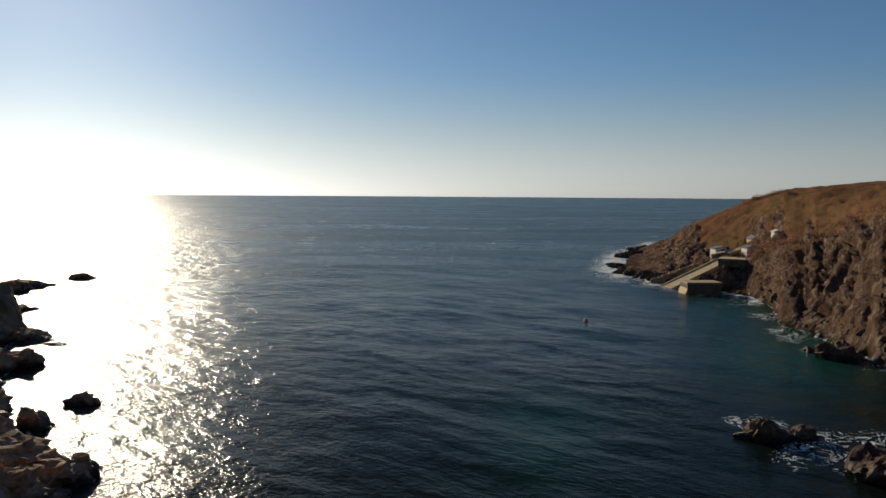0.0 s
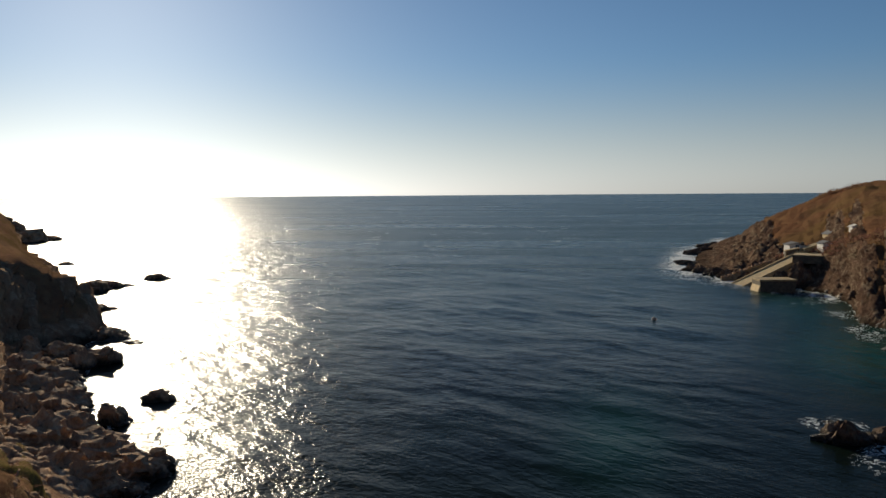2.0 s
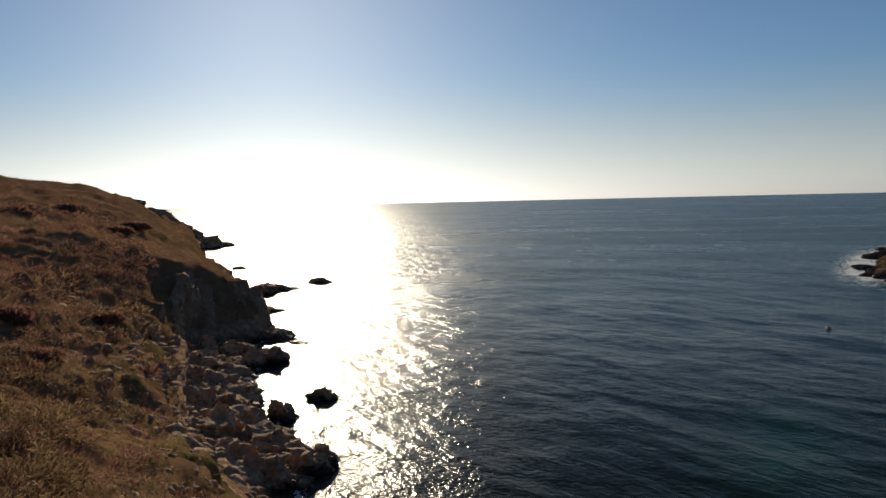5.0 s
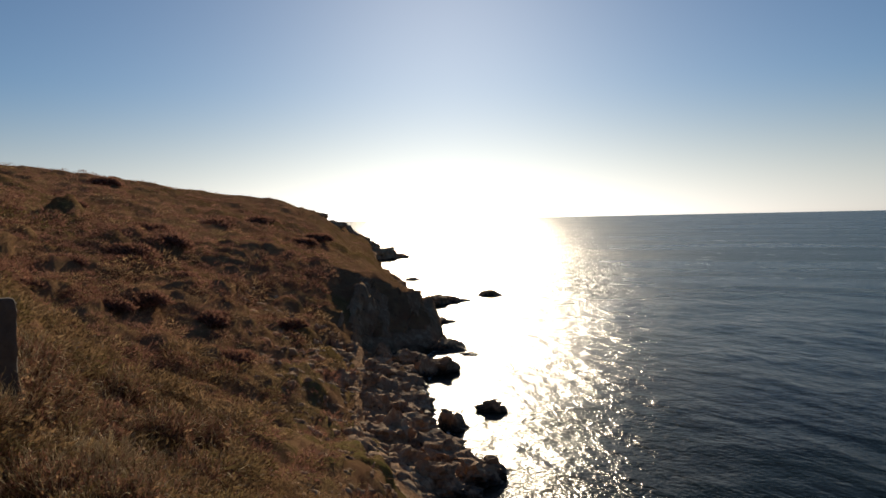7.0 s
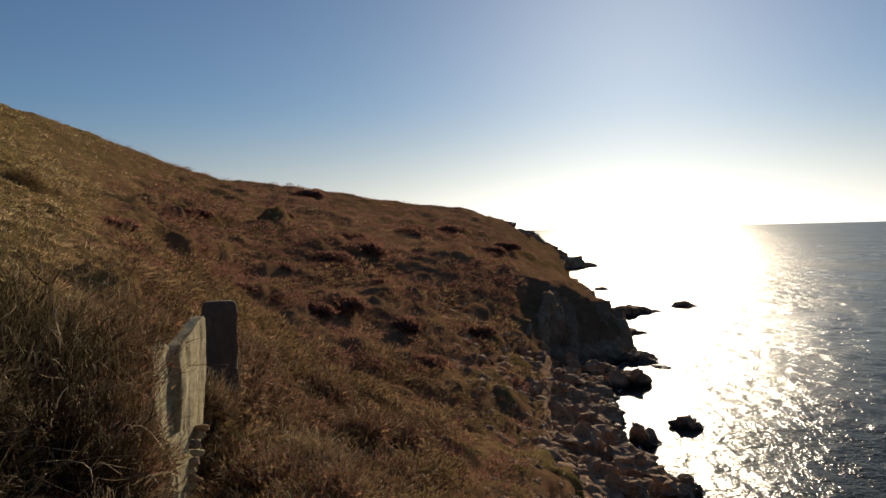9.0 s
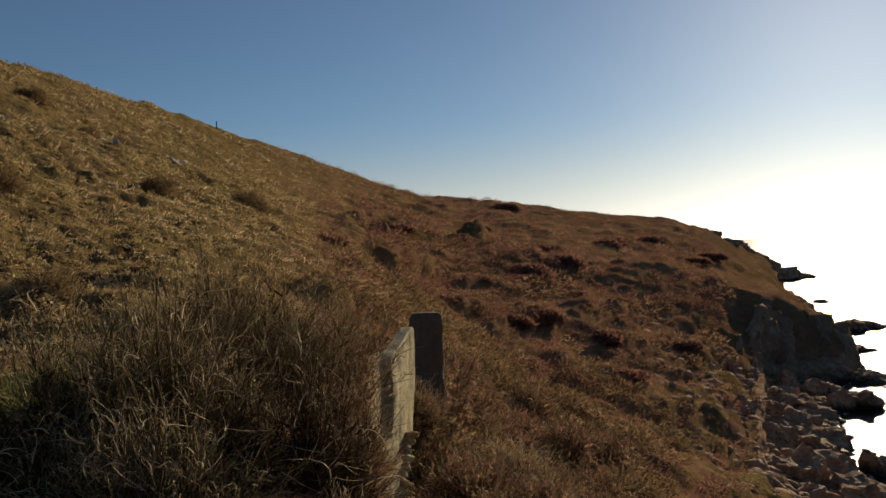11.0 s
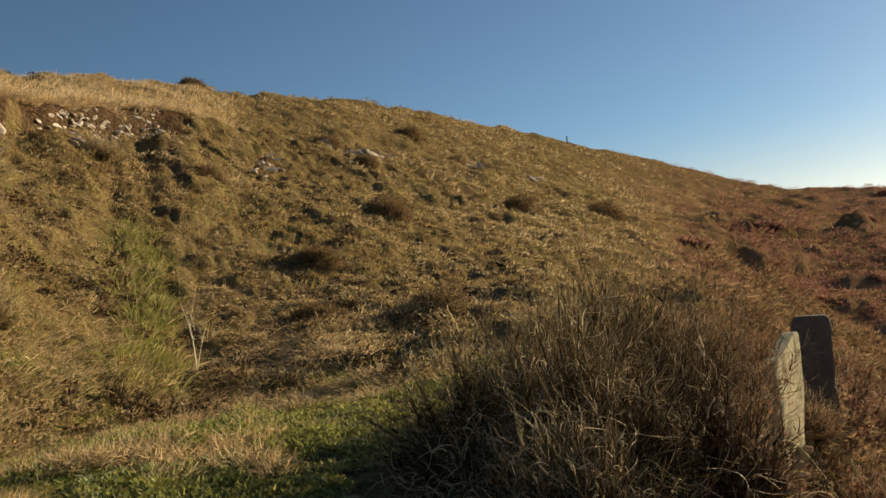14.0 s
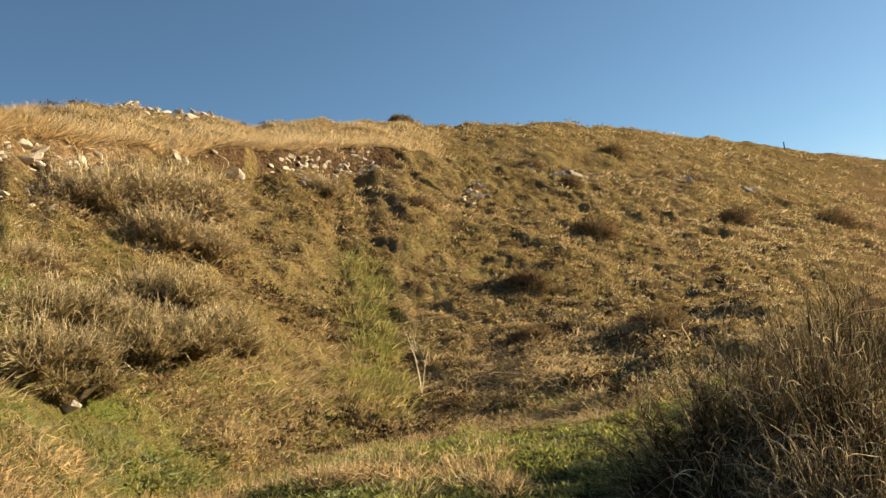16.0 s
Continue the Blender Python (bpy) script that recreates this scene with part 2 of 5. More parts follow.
COVE_CLIFF = {
    -23.3: NEAR + [(60, -4), (131, -1), (156, 11), (242, 21.5), (320, 22)],
    -22.7: NEAR + [(60, -4), (154, -1), (170, 9.5), (245, 21.0), (320, 21.2)],
    -21.1: NEAR + [(60, -4), (171, -0.5), (183, 6.3), (250, 19.2), (320, 18.5)],
    -19.7: NEAR + [(60, -4), (175, -0.5), (188, 5.4), (250, 16.2), (320, 14)],
}
COVE_POINT = {
    -17.5: NEAR + [(60, -4), (187, -0.5), (199, 4.0), (250, 11.4), (320, 9)],
    -16.2: NEAR + [(60, -4), (186, -0.5), (199, 2.9), (260, 6.6), (320, 4)],
    -14.4: NEAR + [(60, -4), (194, -0.5), (203, 1.8), (290, 2.2), (330, -3)],
    -13.2: NEAR + [(60, -4), (205, -0.6), (212, 0.7), (250, 0.4), (280, -3)],
    -12: NEAR + [(60, -4), (205, -4), (215, -4), (260, -4), (300, -4)],
}
BAY = {
    0: NEAR + [(44, -3.5)] + SEABED,
    15: NEAR + [(44, -3.0)] + SEABED,
    24.5: NEAR + [(47, -1.0)] + SEABED,
    26: NEAR + [(50, 0.2)] + SEABED,
}
GULLY = {
    27.6: NEAR + [(50, 0.7), (112, -3), (128, 1.0), (150, -3), (200, -4)],
    28.6: NEAR + [(50, 1.3), (114, -1), (130, 4.6), (160, -2), (200, -4)],
    29.9: [(5, 17.2), (10, 15), (28, 8.4), (50, 2), (116, 0), (130, 7.4), (170, 3), (200, -3)],
}
BLUFF = {
    31.5: [(5, 17.3), (10, 15.1), (28, 8.6), (52, 2.6), (115, 0.5), (130, 9.5), (200, 6), (300, -2)],
    32.3: [(5, 17.3), (10, 15.2), (28, 8.7), (53, 3.2), (115, 0.8), (128, 10.3), (230, 6.5), (320, -2)],
    32.9: [(5, 17.3), (10, 15.2), (28, 8.7), (53, 3.4), (114, 0.6), (126, 10.9), (310, 11.6), (345, 2)],
    33.4: [(5, 17.3), (10, 15.2), (28, 8.8), (53, 3.6), (112, 1.2), (126, 11.4), (306, 13.6), (345, 5)],
    34: [(5, 17.3), (10, 15.2), (28, 8.8), (54, 3.9), (106, 4.6), (126, 11.5), (300, 15.6), (345, 8)],
}
HEADLAND = {
    35: [(5, 17.3), (10, 15.2), (28, 8.9), (54, 3.9), (103, 5.2), (126, 11.6), (255, 18.2), (320, 10)],
    35.9: [(5, 17.3), (10, 15.2), (28, 9), (54, 4.4), (102, 6.4), (126, 12.8), (245, 20.6), (300, 14)],
    36.6: [(5, 17.3), (10, 15.2), (28, 9), (54, 4.9), (101, 7.2), (125, 13.6), (240, 22.4), (290, 17)],
    38.5: [(5, 17.3), (10, 15.3), (28, 9.3), (55, 6.0), (99, 9.2), (122, 14.8), (235, 25.5), (270, 23)],
    43.5: [(5, 17.5), (10, 15.5), (28, 10), (55, 8.6), (94, 13.0), (119, 17.0), (230, 28.0), (270, 28.0)],
}
SADDLE = {
    50: [(5, 17.3), (10, 15.6), (28, 11.5), (55, 11.8), (88, 15.4), (112, 19.2), (210, 31.5), (260, 32)],
    55.5: [(6, 17.1), (16.5, 12.4), (23, 15.5), (60, 14.0), (93, 17.6), (118, 21.4), (190, 32.6), (236, 32.8)],
    59.0: [(6, 17.2), (16.8, 12.6), (23, 16.6), (60, 16.9), (93, 20.6), (117, 24.2), (178, 34.6), (224, 34.9)],
    60.8: [(6, 17.6), (16.0, 13.4), (23, 16.8), (58.5, 18.6), (90, 22.1), (113.5, 25.5), (171.3, 36.4), (217, 36.8)],
    62.4: [(6, 18.5), (11, 18.0), (26, 17.4), (57.8, 20.0), (87.4, 23.3), (111, 26.6), (165.9, 37.6), (212, 38.1)],
    64: [(6, 18.6), (11, 18), (26.9, 18.4), (56.9, 21.4), (85, 24.7), (108.4, 28), (159.9, 39.2), (206.8, 39.7)],
}
HILL = {
    70: [(6, 18.7), (11, 18.6), (27, 19.6), (52.2, 23.7), (69.1, 26.9), (85.9, 29.9), (119.6, 39), (161.7, 40.4)],
    75: [(6, 18.7), (12, 18.7), (24.2, 20), (42.5, 23.8), (54.7, 26.8), (65.4, 29.2), (92.8, 37.5), (124.8, 38.7)],
    80: [(6, 18.7), (12, 18.7), (21.6, 20), (35.2, 23.5), (43.4, 26.1), (51.6, 28), (72.1, 35.4), (99.5, 36.3)],
    86: [(6, 18.6), (12, 18.6), (19.4, 20.2), (30.6, 23.6), (36.2, 25.9), (42.4, 27.6), (57.9, 34.1), (82.1, 35.1)],
}
BROW = {
    92: [(6, 18.6), (12, 18.5), (18.2, 20.2), (28.1, 23.8), (32.5, 26), (37.4, 27.6), (51.7, 33), (75.9, 34.5)],
    96.5: [(6, 18.6), (12, 18.5), (17.6, 20.3), (26.9, 24.4), (30, 27.1), (33.1, 27.9), (43, 31.3), (66.6, 34)],
    100: [(6, 18.6), (11.5, 18.5), (16.8, 20.3), (25.4, 24.4), (27.9, 26.6), (30.4, 27.4), (37.9, 30.2), (57.1, 31.4)],
}
BACK = {
    112: [(5.964, 18.6), (8.7, 18.6), (12.5, 20.4), (18.5, 23.4), (20.1, 25.0), (22, 25.7), (27.2, 28), (44, 29.1)],
    125: [(4.71625, 18.7), (6.3, 18.9), (8.8, 20.5), (13.3, 23.0), (14.5, 23.85), (15.9, 24.5), (19.8, 26.3), (34.4, 27.4)],
    150: [(4.2875, 18.7), (5.9, 19), (8.6, 21), (12.3, 22.7), (13.2, 23.2), (14.6, 23.8), (18.2, 25.8), (139.4, 30.3)],
    180: [(5, 18.5), (8, 18.9), (15, 21), (24, 25), (27, 26.5), (30, 28), (45, 33), (300, 44)],
}
LAND = {}
for area in (INLAND, COVE_HEAD, COVE_CLIFF, COVE_POINT, BAY, GULLY, BLUFF, HEADLAND, SADDLE, HILL, BROW, BACK):
    LAND.update(area)
HEADINGS = np.array(sorted(LAND))
KNOTS = np.array([[(0.0, 18.4)] + LAND[a] + [(LAND[a][-1][0] + 60.0, -6.0) if -45 < a < 62 else (700.0, LAND[a][-1][1] - 8.0)] for a in sorted(LAND)])
STEPS = (6, 10, 36, 44, 46, 34, 46, 6, 3)


def profile(az):
    """Knots at headings az: n x 10 x 2."""
    out = np.empty((len(az), KNOTS.shape[1], 2))
    width = np.where((az > 37.5) & (az < 130), 1.6, 0.1)
    for k in range(KNOTS.shape[1]):
        for c in (0, 1):
            out[:, k, c] = sum(w * np.interp(az + width * o, HEADINGS, KNOTS[:, k, c])
                               for o, w in ((-1.5, 0.1), (-0.75, 0.23), (0, 0.34), (0.75, 0.23), (1.5, 0.1)))
    on = np.clip((az - 92.5) / 7, 0, 1) * np.clip((127 - az) / 2, 0, 1)
    q = np.stack([az, az * 0, az * 0], 1)
    r5 = out[:, 5, 0] + 0.30 * fbm(q, 1.6, 2, 50)
    tall = np.clip(0.75 + 0.7 * fbm(q, 2.6, 2, 51), 0.15, 1.4) * np.clip(out[:, 5, 0] / 24, 0.55, 1)
    out[:, 5, 0] = out[:, 5, 0] * (1 - on) + r5 * on
    out[:, 4, 0] = out[:, 4, 0] * (1 - on) + (r5 - 0.35) * on
    out[:, 4, 1] = out[:, 4, 1] * (1 - on) + (out[:, 5, 1] - tall) * on
    cliffs = ((az > -36) & (az < -12)) | ((az > 26) & (az < 40))
    for k, dr, dz in ((5, 3.0, 0.5), (6, 4.0, 1.6), (7, 2.0, 0.35)):
        q = np.stack([az, np.full_like(az, k * 9.0), np.zeros_like(az)], 1)
        out[:, k, 0] += dr * cliffs * fbm(q, 2.2, 4, 30 + k) * (out[:, k, 1] > -2)
        out[:, k, 1] += dz * (cliffs | (k == 7)) * fbm(q, 1.6, 4, 40 + k) * (out[:, k, 1] > 1)
    return out


def land_grid():
    az = np.concatenate([np.arange(-180, -34, 2.0), np.arange(-34, -11, 0.11), np.arange(-11, 21, 0.8),
                         np.arange(21, 127, 0.17), np.arange(127, 180, 2.0), [180.0]])
    K = profile(az)
    rows = []
    for k, n in enumerate(STEPS):
        u = np.arange(n)[None, :, None] / n
        rows.append(K[:, k:k + 1] * (1 - u) + K[:, k + 1:k + 2] * u)
    rows.append(K[:, -1:])
    S = np.concatenate(rows, 1)
    for _ in range(2):
        S[:, 1:-1] = 0.25 * S[:, :-2] + 0.5 * S[:, 1:-1] + 0.25 * S[:, 2:]
    a = np.radians(az)[:, None]
    return az, np.stack([-np.sin(a) * S[..., 0], np.cos(a) * S[..., 0], S[..., 1]], -1)


def normals(P):
    du = np.gradient(P, axis=0)
    dv = np.gradient(P, axis=1)
    n = np.cross(dv, du)
    n /= np.linalg.norm(n, axis=2, keepdims=True) + 1e-9
    n[n[..., 2] < 0] *= -1
    return n


AZ, P0 = land_grid()
N0 = normals(P0)
flat = P0.reshape(-1, 3)
RANGE = np.hypot(P0[..., 0], P0[..., 1])
slope = 1 - N0[..., 2]
azg = np.repeat(AZ[:, None], P0.shape[1], 1)
shore = np.clip((np.where(azg > 26, 3.5, 4.6) - P0[..., 2]) / 1.6, 0, 1) * (RANGE > 35)
rock = np.clip((slope - 0.16) / 0.14, 0, 1) * (RANGE > 60) * ((azg < 35.4) & (P0[..., 2] < 19))
rock = np.where((azg > 31) & (RANGE > 126) & (P0[..., 2] > 7), 0.0, np.maximum(rock, shore))
far_right = (azg < -12) & (azg > -36)
rock = np.where(far_right & (RANGE > 60), np.clip(rock + 0.25 * (slope > 0.05) - 0.1, 0, 1), rock)
tip = (azg > -21.6) & (azg < -12) & (RANGE > 150) & (P0[..., 2] < np.where(azg > -18, 10.5, 7.5) + 2.5 * fbm(flat, 14.0, 3, 8).reshape(slope.shape))
rock = np.where(tip, 1.0, rock)
crag = fbm(flat * np.array((1, 1, 0.22)), 7.5, 4, 3, True).reshape(slope.shape)
crag2 = fbm(flat, 2.6, 3, 11, True).reshape(slope.shape)
soft = fbm(flat, 7.0, 3, 5).reshape(slope.shape)
tuft = fbm(flat, 1.3, 2, 9).reshape(slope.shape)
lump = fbm(flat, 2.6, 2, 19).reshape(slope.shape)
mound = fbm(flat, 6.5, 2, 15).reshape(slope.shape)
near = np.clip((RANGE - 3) / 12, 0, 1) * np.where((azg > 76) & (azg < 101) & (RANGE < 34), 0.45, 1.0)
joint = np.abs(vnoise(flat * np.array((1, 1, 0.10)) + 3 * fbm(flat, 5.0, 2, 33)[:, None], 3.4, 35)).reshape(slope.shape)
joint2 = np.abs(vnoise(flat * np.array((1, 1, 0.16)) + 1.2 * fbm(flat, 2.5, 2, 36)[:, None], 1.5, 37)).reshape(slope.shape)
step = fbm(flat * np.array((0.3, 0.3, 1)), 2.4, 3, 39, True).reshape(slope.shape)
amp = np.clip((RANGE - 40) / 60, 0.25, 1.0) * np.clip(P0[..., 2] / 5, 0.22, 1)
ribs = 0.9 * crag + 0.5 * crag2 + 0.6 * step - 1.7 * np.clip(1 - joint / 0.17, 0, 1) - 0.9 * np.clip(1 - joint2 / 0.15, 0, 1) + 0.7 * fbm(flat * np.array((1, 1, 0.5)), 1.4, 3, 43).reshape(slope.shape)
move = rock * amp * np.where(far_right, ribs - 0.2, 1.2 * crag + 0.6 * crag2 + 0.6 * ribs) + (1 - rock) * near * (0.40 * soft + 0.16 * tuft + lump * np.where(azg < 64, 0.28, 0.14) * np.clip((np.interp(azg, HEADINGS, KNOTS[:, 7, 0]) - RANGE) / 8, 0.25, 1) * np.clip(RANGE / 25, 0.35, 1.3) + np.where(azg < 64, np.clip((RANGE - 8) / 45, 0, 1), np.clip((RANGE - 45) / 60, 0, 1)) * np.where(azg < 60, 0.85, 0.6) * np.maximum(mound, -0.15))
def tussocky(p):
    """How high the tussocks and cushions stand at places p, 0 to about 1.5."""
    q = p * np.array((1, 1, 0.0))
    q = q + 0.25 * np.stack([vnoise(q, 0.8, 81), vnoise(q, 0.8, 82), 0 * q[:, 0]], 1)
    return np.abs(vnoise(q, 1.25, 83)) * 1.1 + 0.75 * np.abs(vnoise(q, 0.6, 84)) + 0.5 * np.abs(vnoise(q, 0.32, 85))


TUSSOCK = tussocky(flat).reshape(slope.shape)
grassy = np.clip((azg - 61) / 4, 0, 1) * np.clip((128 - azg) / 3, 0, 1) * np.clip((RANGE - 4.5) / 3, 0, 1)
from_brow = np.clip((np.interp(azg, HEADINGS, KNOTS[:, 7, 0]) - 4 - RANGE) / 12, 0.25, 1)
move = move + grassy * from_brow * np.clip((RANGE - 2) / 14, 0.25, 1) * 0.21 * (TUSSOCK - 0.5)
# wind-trimmed humps of bracken and heather, drawn out down the slope
heading_noise = 1.5 * fbm(flat, 9.0, 2, 71).reshape(slope.shape)
heathy = np.clip((65 + 2 * heading_noise - azg) / 4, 0, 1) * np.clip((azg - 29) / 3, 0, 1) * (1 - rock)
run_r, run_a = RANGE, np.radians(azg) * np.maximum(RANGE, 12.0)
hump_at = np.stack([(0.91 * run_r + 0.416 * run_a) / 3.0, 0.91 * run_a - 0.416 * run_r, np.zeros_like(run_r)], -1).reshape(-1, 3)
hump_at = hump_at + 1.1 * np.stack([fbm(flat, 4.0, 2, 73), fbm(flat, 4.0, 2, 74), 0 * flat[:, 0]], 1)
billow = np.abs(vnoise(hump_at, 2.6, 75)) * 1.1 + 0.55 * np.abs(vnoise(hump_at + 9.1, 1.3, 76))
broad = np.abs(vnoise(hump_at + 5.0, 6.0, 77))
humps = (billow.reshape(slope.shape) + 1.3 * broad.reshape(slope.shape) - 0.8)
move = move + heathy * np.clip((RANGE - 7) / 12, 0, 1) * np.clip(0.55 + RANGE / 90, 0, 1.5) * np.clip((np.interp(azg, HEADINGS, KNOTS[:, 7, 0]) - 6 - RANGE) / 30, 0.12, 1) * np.clip((150 - RANGE) / 60, 0.35, 1) * 0.85 * humps
move = move + 2.6 * np.exp(-((azg - 52.7) / 0.8) ** 2 - ((RANGE - 126) / 4.5) ** 2) * (1 + 0.4 * tuft)
LANDP = P0 + N0 * move[..., None]
# green left out beside the bush, standing in for its cast shadow
bush_shade = np.clip((6.6 + 0.8 * soft - RANGE) / 0.8, 0, 1) * np.clip((90 - azg) / 4, 0, 1)
green = np.clip(1.25 - np.abs(RANGE - 8.5) / 4.5, 0, 1) * ((azg > 76) & (azg < 135)) * (1 - bush_shade)
gully = np.exp(-((azg - 100.5 + (RANGE - 17) * 0.05) / 2.2) ** 2) * np.clip((RANGE - 12) / 3, 0, 1) * np.clip((21 - RANGE) / 4, 0, 1)
green = np.clip(np.maximum(green, gully * 1.3), 0, 1)
turf = np.clip((41.5 + 2.5 * soft - azg) / 5, 0, 1) * np.clip((azg - 24) / 3, 0, 1) * np.clip((95 - RANGE) / 25, 0, 1) * np.clip((RANGE - 9) / 8, 0, 1)
green = np.maximum(green, 0.8 * np.exp(-((azg - 53.2) / 2.2) ** 2 - ((RANGE - 112) / 16) ** 2))
green = np.maximum(green, 0.75 * turf * np.clip(0.6 + 1.5 * lump, 0, 1))
heath = np.clip((68 + 6 * soft - azg) / 13, 0, 1) * np.clip((RANGE - 1.5) / 3, 0, 1)
KP = profile(AZ)
lip, foot = KP[:, 5, 0][:, None], KP[:, 4, 0][:, None]
worn = fbm(np.stack([azg * 1.0, azg * 0, azg * 0], -1).reshape(-1, 3), 2.0, 3, 52).reshape(azg.shape)
bare = ((RANGE > foot - 0.25) & (RANGE < lip + 0.12)) * (azg > 97.2) * (azg < 126) * (worn > -0.35)
fan = 0.6 * np.clip(1 - (foot - RANGE) / (3.2 - 0.35 * np.abs(azg - 121)).clip(0.1), 0, 1) * (RANGE < lip) * (azg > 113) * (azg < 127)
# the part of the bank face that takes the painted overhang shade
shaded_earth = bare * np.clip((116 - azg) / 3, 0, 1)
bare = np.maximum(bare, np.clip(fan * 2 - 0.2 + worn, 0, 1))
wet = rock * np.clip((np.where(far_right, 1.0, 1.2) - LANDP[..., 2] + 0.8 * crag2) / 1.2, 0, 1)
ground = new("ground", grid_mesh("ground", LANDP, GROUND, P0[..., 2] > -3.2,
                                 (("rock", rock), ("green", green), ("wet", wet), ("heath", heath), ("bare", bare), ("shaded_earth", shaded_earth), ("cove", (azg < 0) * 1.0))))
tagged(ground, "steep headland slopes of brown bracken and dry grass above granite cliffs", "hillside", kind="structure")


def polar(az, r, z=0.0):
    return Vector((-math.sin(radians(az)) * r, math.cos(radians(az)) * r, z))


# ---- the sea ----
def sea_sheet():
    az = np.concatenate([np.arange(-180, -34, 3.0), np.arange(-34, 37, 0.25), np.arange(37, 180, 4.0), [180.0]])
    r = np.concatenate([np.geomspace(38, 420, 240), np.geomspace(430, 4950, 60)])
    a, d = np.meshgrid(np.radians(az), r, indexing="ij")
    P = np.stack([-np.sin(a) * d, np.cos(a) * d, np.zeros_like(a)], -1)
    q = P.reshape(-1, 3)
    turn = np.array(((0.67, -0.74, 0), (0.74, 0.67, 0), (0, 0, 1)))
    w = (q @ turn.T) * np.array((0.45, 1, 1))
    h = (0.30 * fbm(w, 7.5, 3, 21) + 0.06 * fbm(w, 2.4, 2, 25)).reshape(a.shape)
    P[..., 2] = h * np.clip((420 - d) / 250, 0, 1)
    K = profile(az)
    bed = np.array([np.interp(r, k[:, 0], k[:, 1]) for k in K])
    foam = np.clip((bed + 2.6) / 3.0, 0, 1) ** 1.5
    shallow = np.zeros_like(d)
    azd = np.degrees(a)
    for pa, pr, sa, sr, s in SHOALS:
        shallow += s * np.exp(-((azd - pa) / sa) ** 2 - (np.log(d / pr) / sr) ** 2)
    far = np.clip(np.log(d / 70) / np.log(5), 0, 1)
    for pa, pr, size in FOAMY:
        e = np.hypot((azd - pa) * np.pi / 180 * pr, (d - pr) * np.where(pr > 150, 0.22, 0.6)) / (size * (1.5 if pr > 150 else 1.0))
        foam = np.maximum(foam, np.clip(1.2 - e, 0, 0.95) * (1.0 if pr > 150 else 0.66))
    # sheen weakens near reflections; ruffle and chop rise sunward to widen the glitter
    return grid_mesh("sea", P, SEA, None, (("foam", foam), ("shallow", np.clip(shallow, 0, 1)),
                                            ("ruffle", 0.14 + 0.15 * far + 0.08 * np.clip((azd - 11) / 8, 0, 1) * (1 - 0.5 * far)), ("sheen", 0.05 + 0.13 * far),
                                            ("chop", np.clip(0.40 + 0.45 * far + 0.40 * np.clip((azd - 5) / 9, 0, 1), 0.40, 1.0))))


# heading, distance, widths, strength of pale sandy bottom; heading, distance, size of broken water
SHOALS = [(-24, 112, 5.5, 0.22, 1.0), (-20, 150, 3, 0.12, 0.7), (-8, 66, 4, 0.2, 0.55)]
FOAMY = [(-22.6, 74, 3.2), (-25.8, 70, 4.0), (-28, 68, 4.5), (-24.6, 66, 2.5), (-20.8, 75, 1.5), (-29, 74, 3.0), (-26.8, 73, 3.0),
         (-12.9, 212, 5.5), (-12.2, 222, 6), (-12.3, 240, 6), (-12.7, 262, 7), (-13.6, 285, 6), (-14.4, 305, 6), (-14.8, 330, 6), (-12.6, 203, 3), (-13.8, 203, 3), (-16.0, 186, 3), (-18.0, 170, 1.0), (-20.5, 168, 1.2), (-22.3, 142, 5), (-24, 124, 4),
         (-23.2, 128, 4), (-21.5, 165, 1.8), (-25.6, 114, 3), (-15, 191, 3)]
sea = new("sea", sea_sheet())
tagged(sea, "dark blue-green sea with small waves and foam at the rocks", "sea", kind="structure")


# ---- more materials ----
def mat_blades(name, stops, through_light=0.45, spread=(0.35, 1.65)):
    """Thin dry leaves: the colour family from the tuft's tone, varied leaf by leaf."""
    m, N, L, B = material(name)
    r = N.new("ShaderNodeValToRGB")
    while len(r.color_ramp.elements) < len(stops):
        r.color_ramp.elements.new(0.5)
    for e, (p, c) in zip(r.color_ramp.elements, stops):
        e.position, e.color = p, (*c, 1)
    island = N.new("ShaderNodeNewGeometry").outputs["Random Per Island"]
    L.new(math_node(N, L, "ADD", attr(N, "tone"), ramp(N, L, island, 0, 1, -0.12, 0.12)), r.inputs[0])
    hsv = N.new("ShaderNodeHueSaturation")
    L.new(ramp(N, L, island, 0, 1, *spread), hsv.inputs["Value"])
    L.new(r.outputs[0], hsv.inputs["Color"])
    L.new(hsv.outputs[0], B.inputs["Base Color"])
    B.inputs["Roughness"].default_value = 0.75
    B.inputs["Specular IOR Level"].default_value = 0.06
    t = N.new("ShaderNodeBsdfTranslucent")
    L.new(hsv.outputs[0], t.inputs[0])
    mix = N.new("ShaderNodeMixShader")
    mix.inputs[0].default_value = through_light
    L.new(B.outputs[0], mix.inputs[1])
    L.new(t.outputs[0], mix.inputs[2])
    L.new(mix.outputs[0], N["Material Output"].inputs[0])
    return m


def mat_plain(name, col, col2, scale=3.0, rough=0.85, depth=0.02, spec=0.3):
    m, N, L, B = material(name)
    obj = N.new("ShaderNodeTexCoord").outputs["Object"]
    n1, n2 = noise_tex(N, L, scale, 5, 0.65, obj), noise_tex(N, L, scale * 7, 4, 0.7, obj)
    c = mix_col(N, L, ramp(N, L, n1, 0.35, 0.65), col, col2)
    c = mix_col(N, L, ramp(N, L, n2, 0.55, 0.75, 0, 0.5), c, tuple(0.45 * v for v in col))
    rnd = N.new("ShaderNodeObjectInfo").outputs["Random"]
    hsv = N.new("ShaderNodeHueSaturation")
